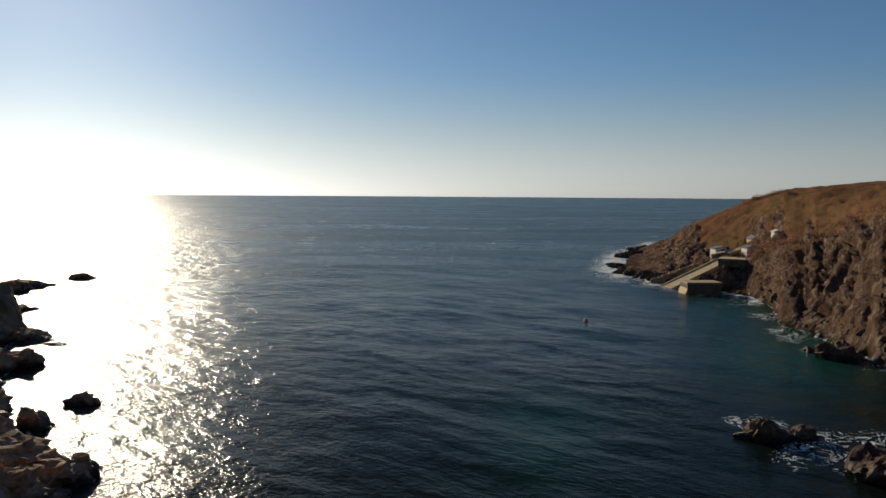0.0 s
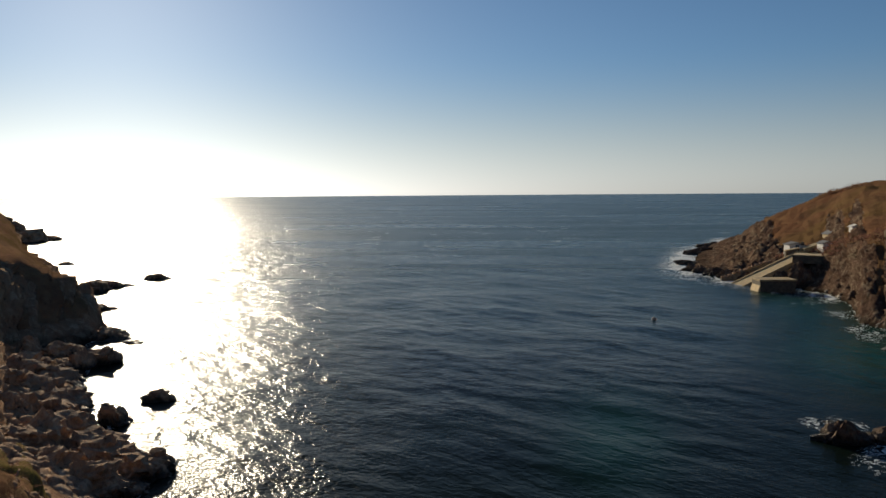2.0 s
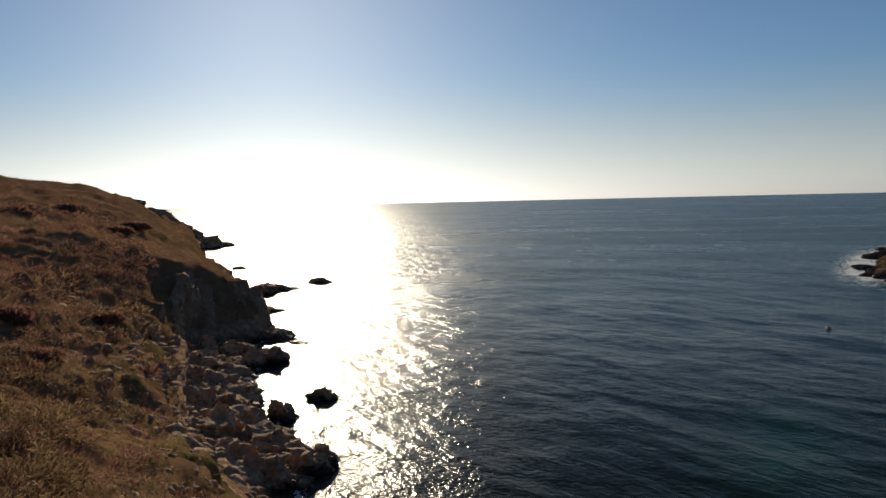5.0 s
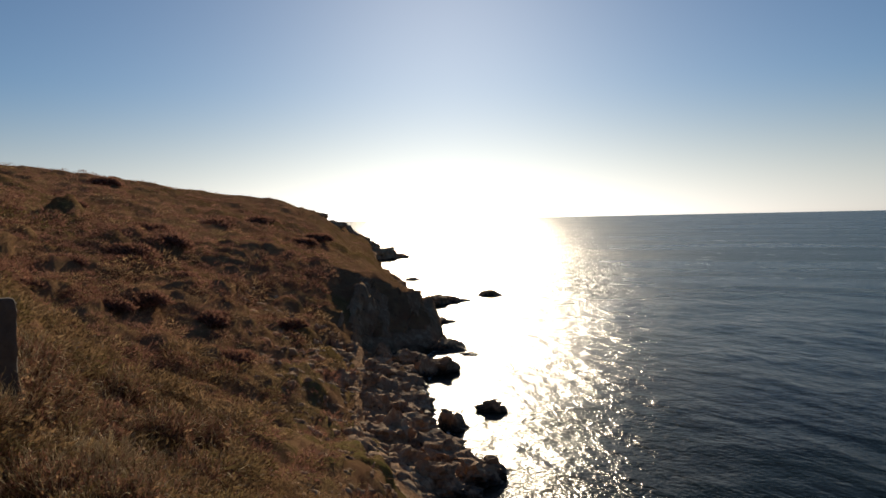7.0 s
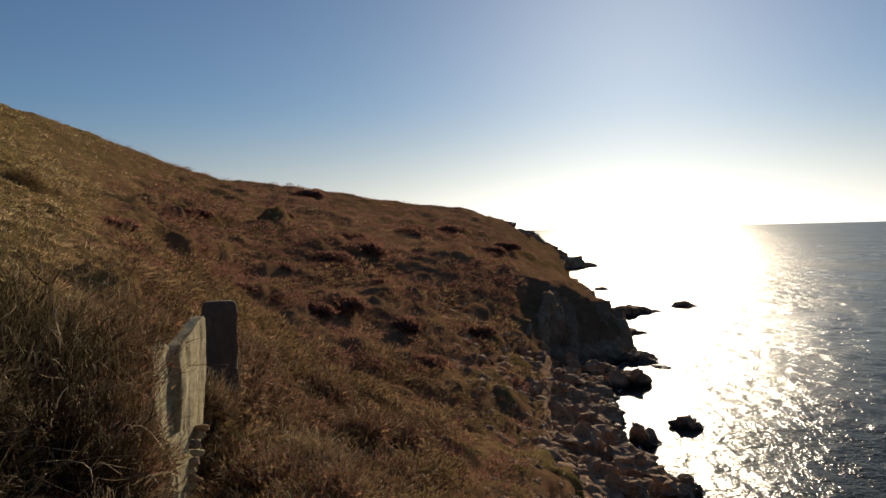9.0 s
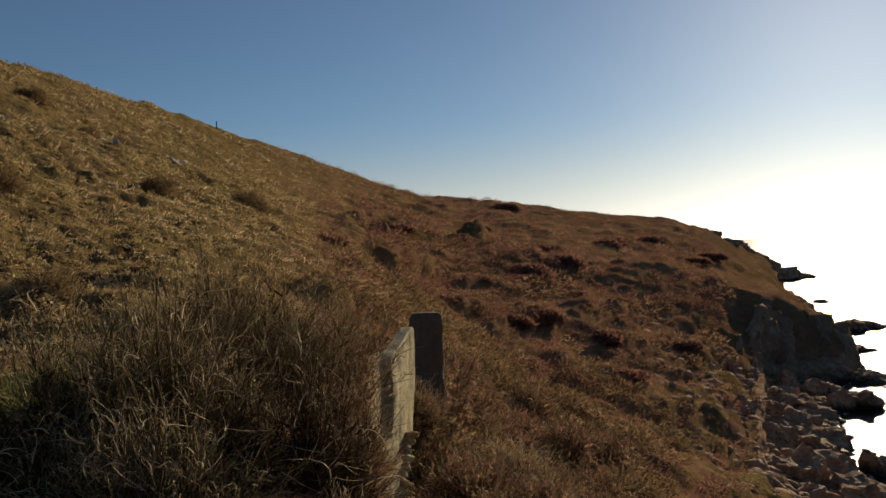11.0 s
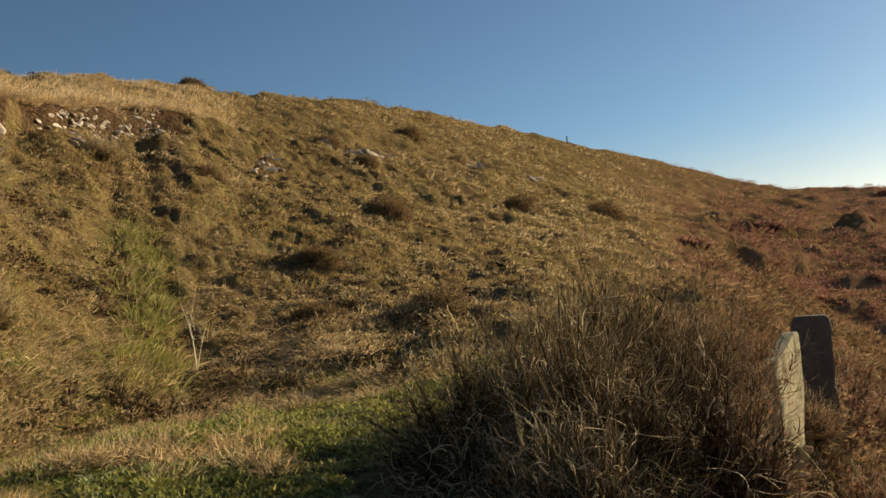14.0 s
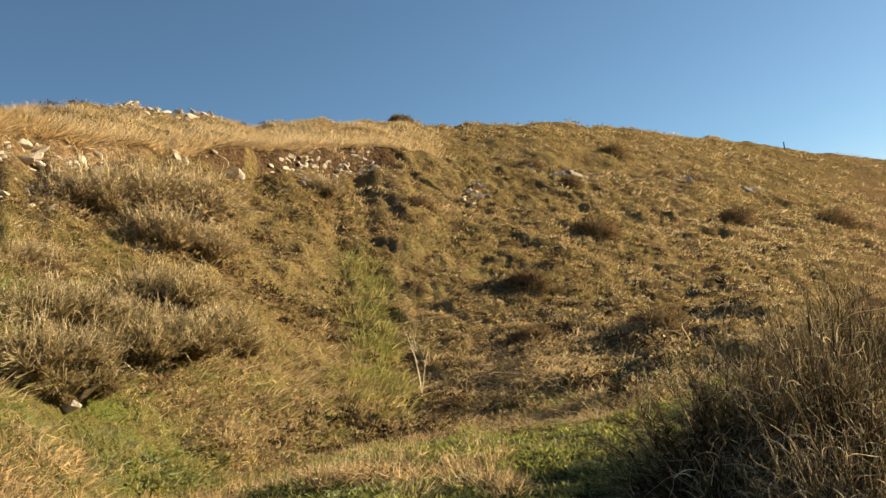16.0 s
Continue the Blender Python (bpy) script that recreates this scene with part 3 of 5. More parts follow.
    L.new(ramp(N, L, rnd, 0, 1, 0.82, 1.15), hsv.inputs["Value"])
    L.new(c, hsv.inputs["Color"])
    L.new(hsv.outputs[0], B.inputs["Base Color"])
    B.inputs["Roughness"].default_value = rough
    B.inputs["Specular IOR Level"].default_value = spec
    bump(N, L, math_node(N, L, "ADD", n1, math_node(N, L, "MULTIPLY", n2, 0.5)), 0.7, depth, B)
    return m


STRAW, OCHRE, OLIVE = (0.66, 0.515, 0.32), (0.525, 0.365, 0.188), (0.33, 0.262, 0.115)
GRASS = mat_blades("dry_grass_leaf", [(0.0, STRAW), (0.35, OCHRE), (0.65, (0.41, 0.285, 0.135)), (1.0, OLIVE)], 0.40, (0.2, 1.85))
HEATH = mat_blades("bracken_frond", [(0.0, (0.38, 0.208, 0.148)), (0.4, (0.260, 0.128, 0.094)), (0.75, (0.190, 0.092, 0.070)), (1.0, (0.28, 0.182, 0.102))])
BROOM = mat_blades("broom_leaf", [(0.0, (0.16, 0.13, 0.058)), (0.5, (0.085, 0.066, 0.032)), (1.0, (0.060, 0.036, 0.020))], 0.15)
# dark leaf that paints shade into bush hollows and grass gaps
SHADELEAF = mat_blades("shade_dark_leaf", [(0.0, (0.15, 0.095, 0.05)), (1.0, (0.055, 0.034, 0.022))], 0.1)
WIRY = mat_blades("wiry_shrub_leaf", [(0.0, (0.44, 0.36, 0.19)), (0.5, (0.31, 0.24, 0.12)), (1.0, (0.18, 0.125, 0.065))], 0.45)
LUSH = mat_blades("green_grass_leaf", [(0.0, (0.48, 0.40, 0.20)), (0.3, (0.33, 0.31, 0.10)), (0.65, (0.20, 0.22, 0.06)), (1.0, (0.30, 0.32, 0.20))])
TWIG = mat_blades("dead_twig", [(0.0, (0.74, 0.65, 0.50)), (0.5, (0.42, 0.31, 0.19)), (1.0, (0.20, 0.12, 0.07))], 0.2, (0.7, 1.2))
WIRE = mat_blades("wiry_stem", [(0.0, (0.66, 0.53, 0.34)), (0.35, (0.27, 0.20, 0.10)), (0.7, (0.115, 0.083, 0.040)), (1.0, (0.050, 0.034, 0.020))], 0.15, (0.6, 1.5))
HEATHER = mat_blades("heather_leaf", [(0.0, (0.33, 0.225, 0.125)), (0.5, (0.23, 0.145, 0.08)), (1.0, (0.19, 0.14, 0.065))], 0.3)
SHRUB = mat_blades("shrub_leaf", [(0.0, (0.52, 0.43, 0.27)), (0.5, (0.39, 0.30, 0.17)), (1.0, (0.25, 0.165, 0.09))], 0.5)


def mat_lichen():
    """Pale granite under crusts of yellow-grey and dark lichen."""
    m, N, L, B = material("lichened_slab")
    pos = world_pos(N)
    big, mid, fine = noise_tex(N, L, 2.2, 5, 0.65, pos), noise_tex(N, L, 9.0, 5, 0.7, pos), noise_tex(N, L, 60.0, 4, 0.7, pos)
    c = mix_col(N, L, ramp(N, L, big, 0.35, 0.62), (0.33, 0.265, 0.150), (0.52, 0.43, 0.245))
    c = mix_col(N, L, ramp(N, L, mid, 0.50, 0.62, 0, 0.8), c, (0.58, 0.53, 0.36))
    c = mix_col(N, L, ramp(N, L, mid, 0.45, 0.34, 0, 0.5), c, (0.17, 0.145, 0.095))
    c = mix_col(N, L, ramp(N, L, fine, 0.52, 0.68, 0, 0.6), c, (0.16, 0.14, 0.09))
    L.new(c, B.inputs["Base Color"])
    B.inputs["Roughness"].default_value = 0.92
    B.inputs["Specular IOR Level"].default_value = 0.1
    bump(N, L, math_node(N, L, "ADD", mid, math_node(N, L, "MULTIPLY", fine, 0.5)), 0.55, 0.025, B)
    return m


LICHEN = mat_lichen()
DARKSTONE = mat_plain("dark_slate_stone", (0.085, 0.073, 0.064), (0.13, 0.11, 0.092), 2.0, 0.85, 0.02)
PALESTONE = mat_plain("white_quartz_stone", (0.64, 0.57, 0.48), (0.40, 0.31, 0.23), 4.0, 0.85, 0.02)
CONCRETE = mat_plain("weathered_concrete", (0.58, 0.44, 0.25), (0.42, 0.32, 0.19), 0.8, 0.9, 0.03)
# masonry colour lowered to carry the shade on the quay front
MASONRY = mat_plain("granite_masonry", (0.20, 0.165, 0.12), (0.115, 0.098, 0.072), 1.6, 0.9, 0.06)
WHITEWASH = mat_plain("whitewash", (0.80, 0.79, 0.75), (0.70, 0.69, 0.65), 0.7, 0.8, 0.01)
SLATE = mat_plain("grey_slate_roof", (0.12, 0.12, 0.125), (0.17, 0.165, 0.16), 1.5, 0.7, 0.03)
WOOD = mat_plain("weathered_wood", (0.10, 0.075, 0.055), (0.15, 0.115, 0.08), 6.0, 0.85, 0.01)
PAINT = mat_plain("faded_blue_paint", (0.08, 0.11, 0.15), (0.06, 0.085, 0.11), 3.0, 0.6, 0.005)
GLASS = mat_plain("dark_window_glass", (0.02, 0.022, 0.025), (0.03, 0.03, 0.034), 1.0, 0.08, 0.001, 0.6)
BUOY = mat_plain("buoy_plastic", (0.5, 0.42, 0.35), (0.25, 0.06, 0.03), 2.0, 0.5, 0.002)


# ---- builders ----
def tri_mesh(name, V, F, mat, tone=None, smooth=False):
    me = bpy.data.meshes.new(name)
    me.vertices.add(len(V))
    me.vertices.foreach_set("co", np.asarray(V, np.float32).ravel())
    me.loops.add(len(F) * 3)
    me.loops.foreach_set("vertex_index", np.asarray(F, np.int32).ravel())
    me.polygons.add(len(F))
    me.polygons.foreach_set("loop_start", np.arange(0, len(F) * 3, 3, dtype=np.int32))
    me.update(calc_edges=True)
    if smooth:
        me.polygons.foreach_set("use_smooth", np.ones(len(F), dtype=bool))
    if tone is not None:
        me.attributes.new("tone", "FLOAT", "POINT").data.foreach_set("value", np.asarray(tone, np.float32))
    me.materials.append(mat)
    return me


def part(name, bm, mat, parent, label=""):
    """A bmesh, or a finished mesh, as one object under a thing or a part."""
    if isinstance(bm, bmesh.types.BMesh):
        me = bpy.data.meshes.new(name)
        bm.to_mesh(me)
        bm.free()
        me.materials.append(mat)
    else:
        me = bm
    ob = new(name, me)
    ob.parent = parent
    if label:
        tagged(ob, label)
    return ob


def thing(name, m, label, category, group=""):
    ob = new(name)
    ob.empty_display_size = 0.2
    ob.matrix_basis = m
    return tagged(ob, label, category, group)


def blade_arrays(base, way, length, width, droop, rng, plain=False):
    """Leaves as bent strips of three triangles, or plain single ones for far leaves."""
    n = len(base)
    side = np.cross(way, rng.normal(size=(n, 3)))
    side /= np.linalg.norm(side, axis=1, keepdims=True) + 1e-9
    side *= width[:, None] * 0.5
    flatway = way * np.array((1, 1, 0.0))
    mid = base + way * (length * 0.55)[:, None]
    tip = base + way * (length * 0.95)[:, None] + flatway * (length * droop)[:, None]
    tip[:, 2] -= length * droop * 0.55
    if plain:
        return np.stack([base - side, base + side, tip], 1).reshape(-1, 3), np.arange(n * 3).reshape(-1, 3)
    V = np.stack([base - side, base + side, mid - side * 0.75, mid + side * 0.75, tip], 1).reshape(-1, 3)
    k = np.arange(n)[:, None, None] * 5
    F = (k + np.array([[0, 1, 3], [0, 3, 2], [2, 3, 4]])[None]).reshape(-1, 3)
    return V, F


def tufts(name, centre, height, tone, mat, per=10, spread=0.25, lean=0.5, width=0.012, seed=1, plain=False, sway=0.25):
    """One mesh of many tufts of leaves."""
    rng = np.random.default_rng(seed)
    n = len(centre)
    c = np.repeat(centre, per, 0)
    h = np.repeat(height, per) * rng.uniform(0.55, 1.15, n * per)
    out = rng.normal(size=(n * per, 2))
    base = c.copy()
    base[:, :2] += out * np.repeat(height, per)[:, None] * spread
    base[:, 2] -= 0.03
    way = np.concatenate([out * lean + np.repeat(rng.normal(size=(n, 2)) * sway, per, 0), np.ones((n * per, 1))], 1)
    way /= np.linalg.norm(way, axis=1, keepdims=True)
    w = width * (0.6 + 0.8 * rng.random(n * per)) * np.clip(np.repeat(height, per) / 0.35, 0.6, 4)
    V, F = blade_arrays(base, way, h, w, rng.uniform(0.05, 0.4, n * per), rng, plain)
    return tri_mesh(name, V, F, mat, np.repeat(np.repeat(tone, per), 3 if plain else 5))


def tube_arrays(base, way, length, radius, sag, rng, seg=3, bend=0.10):
    """Three-sided tapering twigs."""
    n = len(base)
    a = np.cross(way, rng.normal(size=(n, 3)))
    a /= np.linalg.norm(a, axis=1, keepdims=True) + 1e-9
    b = np.cross(way, a)
    wob = rng.normal(size=(n, 3)) * bend
    rings = []
    for s in range(seg + 1):
        u = s / seg
        c = base + way * (length * u)[:, None] + wob * (length * u * u)[:, None]
        c[:, 2] -= sag * length * u * u
        rad = radius * (1 - 0.75 * u)
        for k in range(3):
            t = 2.0944 * k
            rings.append(c + (a * math.cos(t) + b * math.sin(t)) * rad[:, None])
    V = np.stack(rings, 1).reshape(-1, 3)
    f = []
    for s in range(seg):
        for k in range(3):
            p, q = s * 3 + k, s * 3 + (k + 1) % 3
            f += [(p, q, q + 3), (p, q + 3, p + 3)]
    F = (np.arange(n)[:, None, None] * (3 * (seg + 1)) + np.array(f)[None]).reshape(-1, 3)
    return V, F


def join(*sets):
    V, F, k = [], [], 0
    for v, f in sets:
        V.append(v)
        F.append(f + k)
        k += len(v)
    return np.concatenate(V), np.concatenate(F)


def unit(v):
    return v / (np.linalg.norm(v, axis=-1, keepdims=True) + 1e-9)


def wire_arrays(base, way, length, radius, sag, curl, rng, seg=5):
    """Curving three-sided stems that droop and curl towards their ends; also how far along each vertex is."""
    n = len(base)
    a = unit(np.cross(way, rng.normal(size=(n, 3))))
    b = np.cross(way, a)
    rings, far = [], []
    for k in range(seg + 1):
        u = k / seg
        c = base + way * (length * u)[:, None] + (a * math.sin(2.4 * u) * 0.35 + b * u * u) * (length * curl * u)[:, None]
        c[:, 2] -= sag * length * u ** 2.2
        for j in range(3):
            t = 2.0944 * j
            rings.append(c + (a * math.cos(t) + b * math.sin(t)) * (radius * (1 - 0.7 * u))[:, None])
            far.append(u)
    f = []
    for k in range(seg):
        for j in range(3):
            p, q = k * 3 + j, k * 3 + (j + 1) % 3
            f += [(p, q, q + 3), (p, q + 3, p + 3)]
    F = (np.arange(n)[:, None, None] * (3 * (seg + 1)) + np.array(f)[None]).reshape(-1, 3)
    return np.stack(rings, 1).reshape(-1, 3), F, np.tile(np.array(far), n)


def bush_meshes(name, rx, ry, h, stems, seed, twig_tone, leaf_tone, leaves, thick=0.005, leaf_mat=None, upright=0.55, sprays=60, shoots=3):
    """A wiry bush: tufts of long stems that fan out and droop, forked side shoots, pale curling ends that carry painted
    rim light, fine leaves and an inside painted dark.
    """
    rng = np.random.default_rng(seed)
    tufts_n = max(4, int(9 * rx))
    ta, tr = rng.uniform(0, 2 * np.pi, tufts_n), np.sqrt(rng.random(tufts_n)) * 0.62
    tr[0] = 0
    heart = np.stack([np.cos(ta) * tr * rx, np.sin(ta) * tr * ry], 1)
    stems = int(stems * 1.2)
    own = rng.integers(0, tufts_n, stems)
    ang = rng.uniform(0, 2 * np.pi, stems)
    base = np.concatenate([heart[own] + rng.normal(size=(stems, 2)) * 0.05 * rx, np.full((stems, 1), -0.05)], 1)
    lean = rng.random(stems) ** 0.8 * (1.25 - 0.55 * min(upright, 1.0))
    flatway = np.stack([np.cos(ang), np.sin(ang)], 1) * 0.75 + 0.75 * heart[own] / np.array((rx, ry))
    way = unit(np.concatenate([flatway * lean[:, None] * 1.1, np.full((stems, 1), 0.62)], 1))
    reach = 1 / np.sqrt((way[:, 0] / rx) ** 2 + (way[:, 1] / ry) ** 2 + (way[:, 2] / h) ** 2)
    length = np.maximum(reach * (1.0 - 0.45 * tr[own] * (1 - way[:, 2])), 0.4 * h) * rng.uniform(0.55, 1.08, stems)
    sag = rng.uniform(0.0, 0.5, stems) * (1.15 - way[:, 2])
    curl = rng.normal(size=stems) * 0.14

    def on_stem(i, u):
        p = base[i] + way[i] * (length[i] * u)[:, None]
        p[:, 2] -= sag[i] * length[i] * u ** 2.2
        return p

    V1, F1, far1 = wire_arrays(base, way, length, np.full(stems, thick * 1.25), sag, curl * 0.3, rng, 4)
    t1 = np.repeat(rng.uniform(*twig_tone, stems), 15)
    # stems coloured dark at the base and pale at the tip, for depth
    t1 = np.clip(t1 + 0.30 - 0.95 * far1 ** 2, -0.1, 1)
    n = stems * shoots
    i = rng.integers(0, stems, n)
    u = 0.40 + 0.58 * rng.random(n) ** 0.8
    b2 = on_stem(i, u)
    down = np.zeros((n, 3))
    down[:, 2] = -1.6 * sag[i] * u
    w2 = unit(way[i] + down + rng.normal(size=(n, 3)) * 0.26)
    V2, F2, far2 = wire_arrays(b2, w2, rng.uniform(0.10, 0.30, n) * h, np.full(n, thick * 1.1), rng.uniform(-0.1, 0.3, n), rng.normal(size=n) * 0.35, rng, 3)
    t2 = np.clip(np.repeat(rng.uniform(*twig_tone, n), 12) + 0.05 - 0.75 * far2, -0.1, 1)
    # curling ends coloured pale, like tips catching the rim light
    m = sprays * 3
    i = rng.integers(0, stems, m)
    u = 0.70 + 0.28 * rng.random(m)
    down = np.zeros((m, 3))
    down[:, 2] = -0.8 * sag[i]
    w3 = unit(way[i] + down + rng.normal(size=(m, 3)) * 0.4)
    V3, F3, _ = wire_arrays(on_stem(i, u), w3, rng.uniform(0.08, 0.24, m) * h, np.full(m, thick * 1.35), rng.uniform(0.1, 0.9, m), rng.normal(size=m) * 0.9, rng, 5)
    t3 = np.repeat(rng.uniform(-0.15, 0.15, m), 18)
    V, F = join((V1, F1), (V2, F2), (V3, F3))
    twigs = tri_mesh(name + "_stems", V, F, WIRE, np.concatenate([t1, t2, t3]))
    leaves = int(leaves * 1.1)
    i = rng.integers(0, stems, leaves)
    u = 0.90 - 0.85 * rng.random(leaves) ** 1.2
    b3 = on_stem(i, u) + rng.normal(size=(leaves, 3)) * 0.022 * h
    w3 = unit(way[i] * 1.0 + rng.normal(size=(leaves, 3)) * 0.5)
    V, F = blade_arrays(b3, w3, rng.uniform(0.03, 0.08, leaves) * h, np.full(leaves, thick * 2.0), rng.uniform(0, 0.3, leaves), rng, True)
    tone = np.repeat(rng.uniform(*leaf_tone, leaves), 3)
    # broad dark leaves deep inside paint in the bush's inner shade
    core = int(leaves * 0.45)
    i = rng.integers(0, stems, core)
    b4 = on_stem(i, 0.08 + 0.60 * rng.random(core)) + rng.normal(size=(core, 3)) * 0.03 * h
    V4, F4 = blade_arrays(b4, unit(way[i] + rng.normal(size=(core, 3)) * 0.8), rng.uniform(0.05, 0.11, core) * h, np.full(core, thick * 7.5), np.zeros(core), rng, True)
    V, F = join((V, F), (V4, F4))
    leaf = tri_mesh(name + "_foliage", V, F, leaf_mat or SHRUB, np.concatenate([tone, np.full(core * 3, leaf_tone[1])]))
    return twigs, leaf


def dome_arrays(n, leaves, rng, centre, radius, high, leaf, width, plain=False):
    """Leaves over lumpy domes: n domes, so many leaves on each."""
    d = unit(rng.normal(size=(n * leaves, 3)))
    d[:, 2] = np.abs(d[:, 2])
    k = np.repeat(np.arange(n), leaves)
    r = (0.72 + 0.28 * rng.random(len(k))) * (1 + 0.30 * fbm(d * 1.0 + k[:, None] * 7.3, 0.7, 2, 5))
    size = np.stack([radius[k], radius[k], high[k]], 1)
    base = centre[k] + d * size * r[:, None]
    way = unit(d * np.array((1, 1, 0.8)) + rng.normal(size=d.shape) * 0.55 + np.array((0, 0, 0.35)))
    L = leaf[k] * rng.uniform(0.5, 1.3, len(k))
    V, F = blade_arrays(base, way, L, width[k] * rng.uniform(0.7, 1.4, len(k)), rng.uniform(0, 0.35, len(k)), rng, plain)
    return V, F, k


def dome_meshes(name, rx, h, leaves, seed, tone, mat, leaf=0.22, width=0.03):
    rng = np.random.default_rng(seed)
    one = np.ones(3)
    c = np.array(((0, 0, 0), (0.45 * rx, 0.1 * rx, 0), (-0.4 * rx, 0.2 * rx, 0)), float)
    V, F, k = dome_arrays(3, leaves * 2 // 3, rng, c, np.array((0.78, 0.6, 0.62)) * rx, np.array((1.0, 0.72, 0.8)) * h, one * leaf * 0.8, one * width * 0.85, True)
    leafy = tri_mesh(name + "_foliage", V, F, mat, np.repeat(rng.uniform(*tone, len(k)), 3))
    n = 24
    a = rng.uniform(0, 6.28, n)
    way = unit(np.stack([np.cos(a) * 0.9 * rx, np.sin(a) * 0.9 * rx, np.full(n, h)], 1) * rng.uniform(0.4, 1, (n, 1)) + np.array((0, 0, 0.2)))
    V, F = tube_arrays(np.zeros((n, 3)), way, np.full(n, 0.85 * h), np.full(n, 0.012), np.zeros(n), rng)
    return tri_mesh(name + "_stems", V, F, TWIG, np.full(len(V), 0.8)), leafy


def rock_mesh(name, sx, sy, sz, seed, mat, detail=3, planes=16, rough=0.10, flat_base=-0.35):
    """A chiselled boulder: many cutting planes, then cracks and grain."""
    rng = np.random.default_rng(seed)
    bm = bmesh.new()
    bmesh.ops.create_icosphere(bm, subdivisions=detail, radius=1.0)
    me = bpy.data.meshes.new(name)
    bm.to_mesh(me)
    bm.free()
    d = np.empty(len(me.vertices) * 3, np.float32)
    me.vertices.foreach_get("co", d)
    d = unit(d.reshape(-1, 3).astype(float))
    n = unit(rng.normal(size=(planes, 3)) * np.array((1, 1, 0.8)))
    cut = rng.uniform(0.62, 1.0, planes)
    dots = np.maximum(d @ n.T, 0.05)
    r = np.minimum((cut[None] / dots).min(1), 1.35)
    p = d * r[:, None]
    p *= 1 + rough * fbm(p + seed * 3.1, 0.8, 4, seed, True)[:, None]
    if detail > 3:
        crack = np.abs(vnoise(p * np.array((1, 1, 0.5)) + 0.5 * fbm(p, 0.6, 2, seed + 5)[:, None], 0.55, seed + 9))
        crack2 = np.abs(vnoise(p + 0.3 * fbm(p, 0.3, 2, seed + 6)[:, None], 0.26, seed + 8))
        p *= 1 - 0.22 * np.clip(1 - crack / 0.16, 0, 1)[:, None] - 0.09 * np.clip(1 - crack2 / 0.2, 0, 1)[:, None] + 0.13 * fbm(p, 0.24, 3, seed + 2, True)[:, None]
    p[:, 2] = np.maximum(p[:, 2], flat_base)
    p *= np.array((sx, sy, sz)) * 0.5 / 0.9
    me.vertices.foreach_set("co", p.astype(np.float32).ravel())
    me.update()
    me.materials.append(mat)
    return me


def box(bm, sx, sy, sz, at=(0, 0, 0), turn=None, bevel=0.0):
    """A box standing on at."""
    m = Matrix.Translation(at) @ (turn or Matrix()) @ Matrix.Translation((0, 0, sz / 2)) @ Matrix.Diagonal((sx, sy, sz, 1))
    made = bmesh.ops.create_cube(bm, size=1.0, matrix=m)
    if bevel:
        bmesh.ops.bevel(bm, geom=list({e for v in made["verts"] for e in v.link_edges}), offset=bevel, segments=2, affect="EDGES")
    return bm


def box_bm(*a, **k):
    return box(bmesh.new(), *a, **k)


def prism(bm, outline, depth, axis_shift=(0, 0, 0)):
    """An outline in the x-z plane, drawn out along y by depth."""
    lo = [bm.verts.new((x + axis_shift[0], axis_shift[1], z + axis_shift[2])) for x, z in outline]
    hi = [bm.verts.new((x + axis_shift[0], axis_shift[1] + depth, z + axis_shift[2])) for x, z in outline]
    n = len(outline)
    bm.faces.new(lo)
    bm.faces.new(hi[::-1])
    for i in range(n):
        bm.faces.new((lo[i], hi[i], hi[(i + 1) % n], lo[(i + 1) % n]))
    bmesh.ops.recalc_face_normals(bm, faces=bm.faces)
    return bm


MONO = np.maximum.accumulate(np.hypot(LANDP[..., 0], LANDP[..., 1]), 1)


def land_z(az, r):
    az, r = np.atleast_1d(np.asarray(az, float)), np.atleast_1d(np.asarray(r, float))
    i = np.clip(np.searchsorted(AZ, az), 1, len(AZ) - 1)
    i = np.where(np.abs(AZ[i - 1] - az) < np.abs(AZ[i] - az), i - 1, i)
    return np.array([np.interp(q, MONO[k], LANDP[k, :, 2]) for k, q in zip(i, r)])


def spot(az, r, sink=0.0, rz=0.0, s=1.0):
    """A pose on the ground at a heading and distance."""
    z = float(land_z(az, r)[0]) - sink
    return Matrix.Translation(polar(az, r, z)) @ Matrix.Rotation(radians(rz), 4, "Z") @ Matrix.Scale(s, 4)


# ---- rocks in the sea and on the shore ----
def sea_rock(az, r, sx, sy, sz, seed, label, z=-0.15, rz=0.0, name="sea_rock"):
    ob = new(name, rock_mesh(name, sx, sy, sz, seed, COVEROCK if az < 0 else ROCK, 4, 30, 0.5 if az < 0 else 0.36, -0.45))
    ob.matrix_basis = Matrix.Translation(polar(az, r, z)) @ Matrix.Rotation(radians(az + rz), 4, "Z")
    return tagged(ob, label, "rock", "rocks in the sea")


sea_rock(24.15, 199, 6.6, 3.0, 2.6, 3, "low dark rock standing alone in glittering sea")
sea_rock(24.1, 81.5, 2.9, 2.2, 2.0, 8, "dark jagged rock awash in the bright sea")
sea_rock(26.75, 75.0, 2.6, 2.4, 3.2, 12, "pointed dark rock beside the shore ledge")
sea_rock(-22.9, 70.5, 3.9, 3.4, 3.6, 21, "brown granite islet ringed with foam")
sea_rock(-21.8, 75.5, 2.0, 1.6, 0.7, 22, "low wave-washed rock with foam over it")
sea_rock(-25.0, 71.5, 2.4, 1.8, 1.5, 24, "small brown rock in foaming water")
sea_rock(-29.6, 65.0, 4.6, 4.0, 3.6, 23, "brown granite rock near the cove shore in foam", rz=20)
